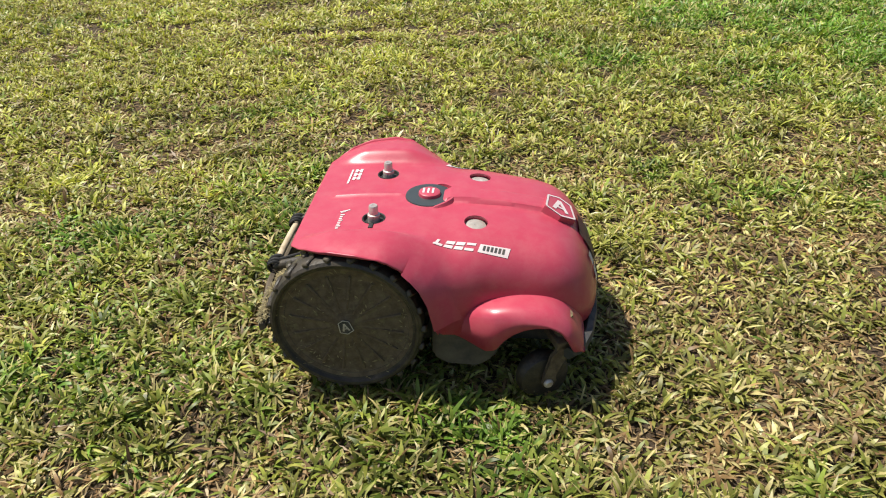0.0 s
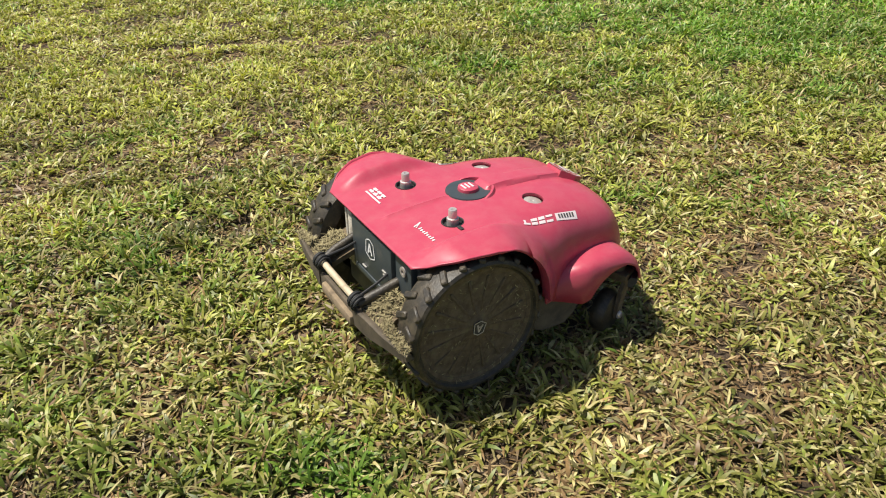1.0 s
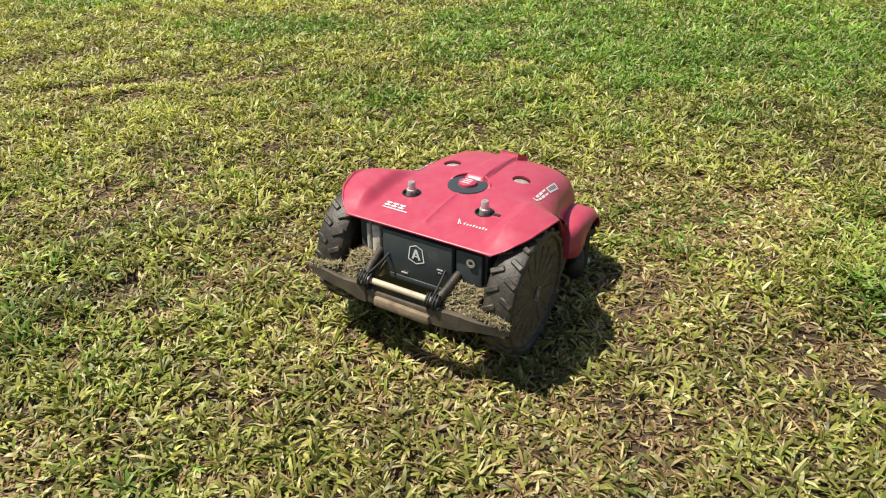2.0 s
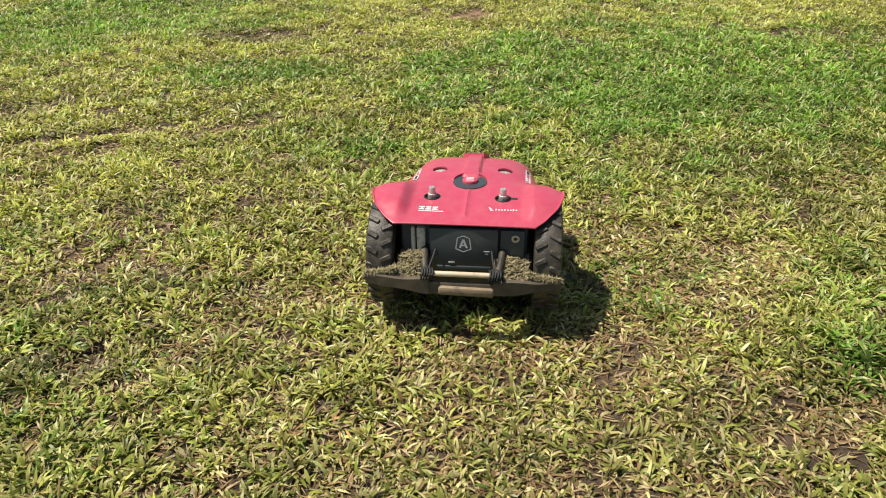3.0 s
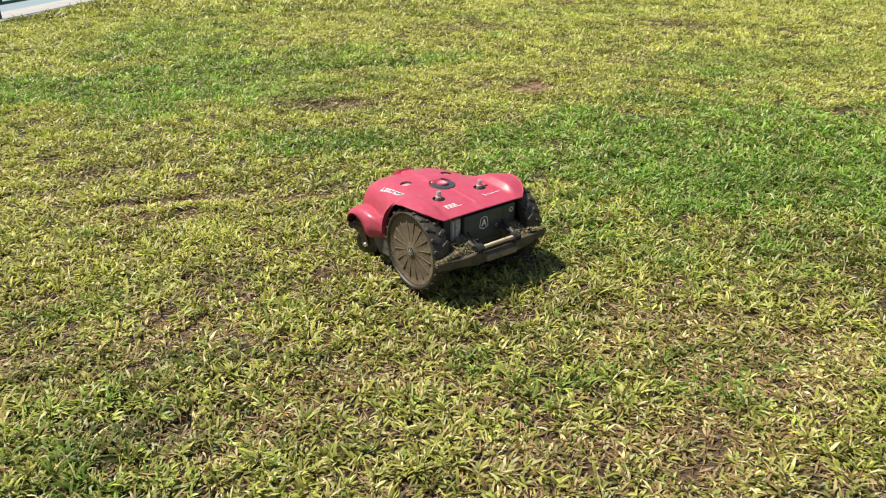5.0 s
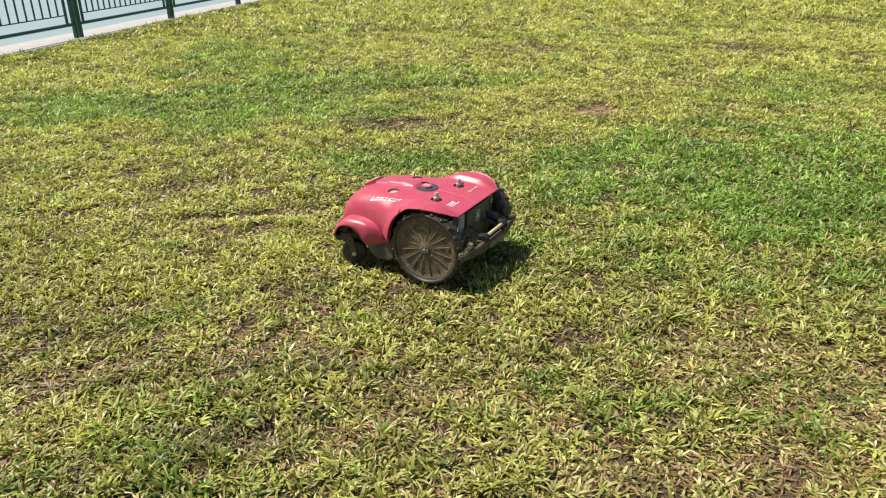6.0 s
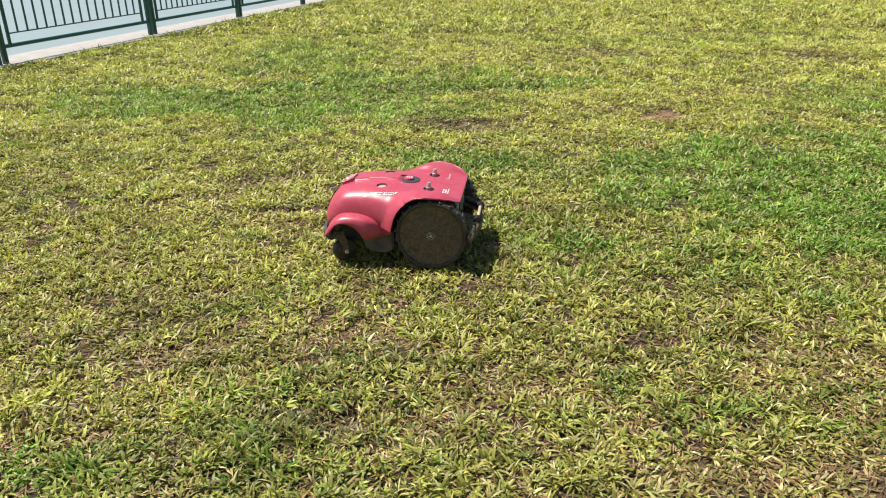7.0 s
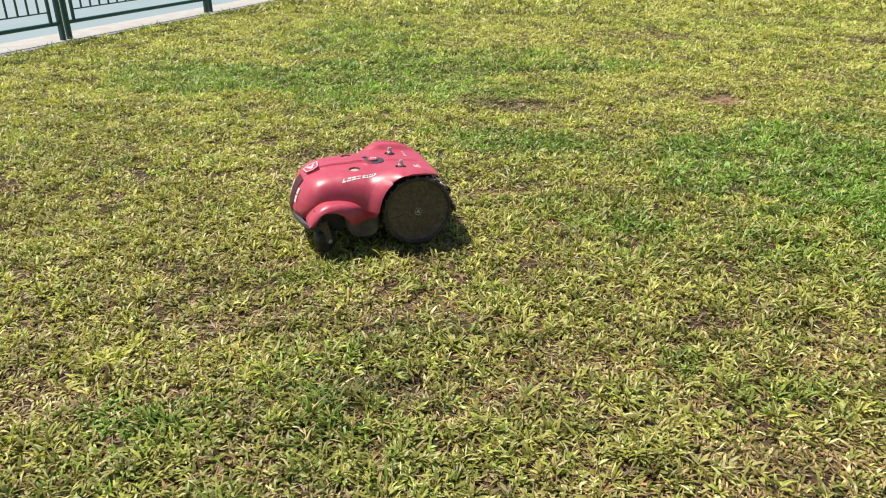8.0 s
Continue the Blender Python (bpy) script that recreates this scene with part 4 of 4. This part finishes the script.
    for s in (1, -1):
        bm = bmesh.new()
        v = [(-0.075, 0.078, 0.175), (-0.075, 0.162, 0.175), (-0.147, 0.166, 0.150), (-0.149, 0.240, 0.134), (-0.156, 0.240, 0.130), (-0.168, 0.078, 0.146)]
        top = [bm.verts.new((x, s * y, z)) for x, y, z in v]
        low = [bm.verts.new((x, s * y, z - 0.012)) for x, y, z in v]
        bm.faces.new(top)
        bm.faces.new(low[::-1])
        for i in range(6):
            bm.faces.new((top[i], low[i], low[(i + 1) % 6], top[(i + 1) % 6]))
        part("deflector_shelf", bm, MUD, mower, "muddy rear shelf")
        bm = bmesh.new()
        prev = None
        for k in range(9):
            f = k / 8
            x, y = -0.170 + 0.022 * f ** 1.5, 0.079 + 0.168 * f
            mid, hgt = 0.129 + 0.004 * f, 0.016 * (1 - f) ** 0.5 + 0.005 + 0.002 * math.sin(9 * f + s)
            q = [bm.verts.new((x + dx, s * y, mid + dz)) for dx, dz in ((-0.006, -hgt), (-0.007, hgt - 0.003), (-0.003, hgt), (0.004, hgt - 0.001), (0.006, -hgt + 0.004))]
            if prev:
                for i in range(5):
                    bm.faces.new((prev[i], prev[(i + 1) % 5], q[(i + 1) % 5], q[i]))
            else:
                bm.faces.new(q)
            prev = q
        bm.faces.new(prev[::-1])
        part("deflector_plate", bm, WOOD, mower, "mud-covered tapering deflector plate")
    bm = bmesh.new()
    add_box(bm, (-0.174, -0.084, 0.106), (-0.162, 0.084, 0.140), 0.004)
    part("deflector_plate", bm, WOOD, mower)
    bm = bmesh.new()
    add_box(bm, (-0.184, -0.078, 0.108), (-0.168, 0.058, 0.131), 0.006, Matrix.Rotation(radians(1.2), 4, "X"))
    part("wooden_block", bm, TAN, mower, "tan muddy wooden block under the rod")
    bm = bmesh.new()
    tube(bm, [(-0.166, -0.082, 0.160), (-0.167, -0.03, 0.161), (-0.167, 0.03, 0.161), (-0.166, 0.082, 0.160)], 0.0068, 14)
    part("rod", bm, BAR, mower, "cream-coloured rod tied on with cord")
    for s in (1, -1):
        bm = bmesh.new()
        tube(bm, [(-0.08, s * 0.098, 0.188), (-0.13, s * 0.094, 0.172), (-0.166, s * 0.086, 0.157)], 0.0095, 12)
        part("rod_holder", bm, RUBBER, mower, "muddy tube")
        bm = bmesh.new()
        for k in range(5):
            c = Vector((-0.166, s * (0.070 + 0.0062 * k), 0.159))
            r = 0.0135 + 0.002 * (k % 2)
            tube(bm, [c + Vector((r * math.cos(a * math.pi / 8), 0.002 * math.sin(a * math.pi / 4), r * math.sin(a * math.pi / 8))) for a in range(17)], 0.0026, 6)
        tube(bm, [(-0.158, s * 0.080, 0.17), (-0.12, s * 0.074, 0.180), (-0.095, s * 0.070, 0.19)], 0.0026, 6)
        part("cord", bm, BLACK, mower, "black cord wound round the rod")
    # cut grass lying on the shelf
    rng = random.Random(5)
    for s in (1, -1):
        bm = bmesh.new()
        for k in range(1500):
            u = abs(rng.gauss(0, 0.45))
            if u > 1:
                continue
            y = 0.096 + 0.145 * rng.random() ** 1.3
            x = -0.098 - 0.068 * rng.random() + 0.012 * (y - 0.09) / 0.15
            if y > 0.163:
                x = -0.147 - 0.007 * rng.random()
            heap = (0.036 if s > 0 else 0.024) * max(0.32, 1 - ((y - 0.125) / 0.075) ** 2) * max(0, 1 - ((x + 0.115) / 0.05) ** 2)
            z = 0.155 - 0.12 * (y - 0.10) - 0.25 * (-0.11 - x) + heap * rng.random() + (0.016 if y > 0.163 else 0.002)
            a, e, l = rng.uniform(0, 6.28), rng.gauss(0, 0.35), rng.uniform(0.009, 0.030)
            d = Vector((math.cos(a) * math.cos(e), math.sin(a) * math.cos(e), math.sin(e))) * l / 2
            w = Vector((-math.sin(a), math.cos(a), rng.uniform(-0.5, 0.5))) * rng.uniform(0.0008, 0.0020)
            c = Vector((x, s * y, z))
            bm.faces.new([bm.verts.new(p) for p in (c - d, c + w, c + d, c - w)])
        o = part("clippings_heap", bm, CLIP, mower, "heap of dry grass clippings", smooth=False)
        o["kind"] = "stuff"
    for o in set(mower.children) - before:
        o.location.z = 0.005
    tagged(mower, "red robotic lawn mower with muddy wheels driving over the grass", "robot mower")
    return mower, build_wheel(mower, 1), build_wheel(mower, -1)


MOWER, WHEEL_LEFT, WHEEL_RIGHT = build_mower()

# seconds, x, y, heading, pitch (nose down), roll
DRIVE = [
    (0.0, -0.1326, 1.3900, -4.85, 0.6, -0.3), (0.5, 0.0720, 1.3880, 9.20, 0.3, -0.7), (1.0, 0.2670, 1.4255, 23.90, 1.1, -0.7), (1.5, 0.4410, 1.4945, 36.50, 0.8, 0.3),
    (2.0, 0.5870, 1.6110, 47.60, 1.0, 0.5), (2.2, 0.6370, 1.6680, 52.30, 1.0, 0.4), (3.5, 0.8495, 2.1182, 82.15, 0.9, 0.0), (4.0, 0.8550, 2.3005, 94.80, 0.6, 0.3), (4.5, 0.8098, 2.4738, 105.80, -0.4, 0.6),
    (6.0, 0.4622, 2.9430, 146.00, -2.4, 0.3), (6.5, 0.2933, 3.0379, 157.50, -2.8, 0.3), (7.0, 0.1096, 3.1054, 171.45, -3.1, 0.2), (7.5, -0.0955, 3.1095, 185.06, -3.5, 0.0), (8.0, -0.2935, 3.1045, 199.90, -2.9, 0.1),
]


def motions():
    walk(MOWER, [(t, pose(x, y, 0, roll, pitch, a)) for t, x, y, a, pitch, roll in DRIVE])
    for wheel, side, start in ((WHEEL_LEFT, 1, 0.0), (WHEEL_RIGHT, -1, -15.0)):
        at = Vector((0, WHEEL_Y * side, HUB_Z))
        angle, rows = start, [(0.0, Matrix.Translation(at) @ pose(0, 0, 0, 0, start, 0))]
        for (t0, x0, y0, a0, *_), (t1, x1, y1, a1, *_) in zip(DRIVE, DRIVE[1:]):
            way = math.hypot(x1 - x0, y1 - y0) - side * radians(a1 - a0) * WHEEL_Y
            turned = math.degrees(way / WHEEL_R)
            parts = max(1, math.ceil(abs(turned) / 45))
            for k in range(1, parts + 1):
                f = k / parts
                rows.append((t0 + (t1 - t0) * f, Matrix.Translation(at) @ pose(0, 0, 0, 0, angle + turned * f, 0)))
            angle += turned
        walk(wheel, rows)


motions()
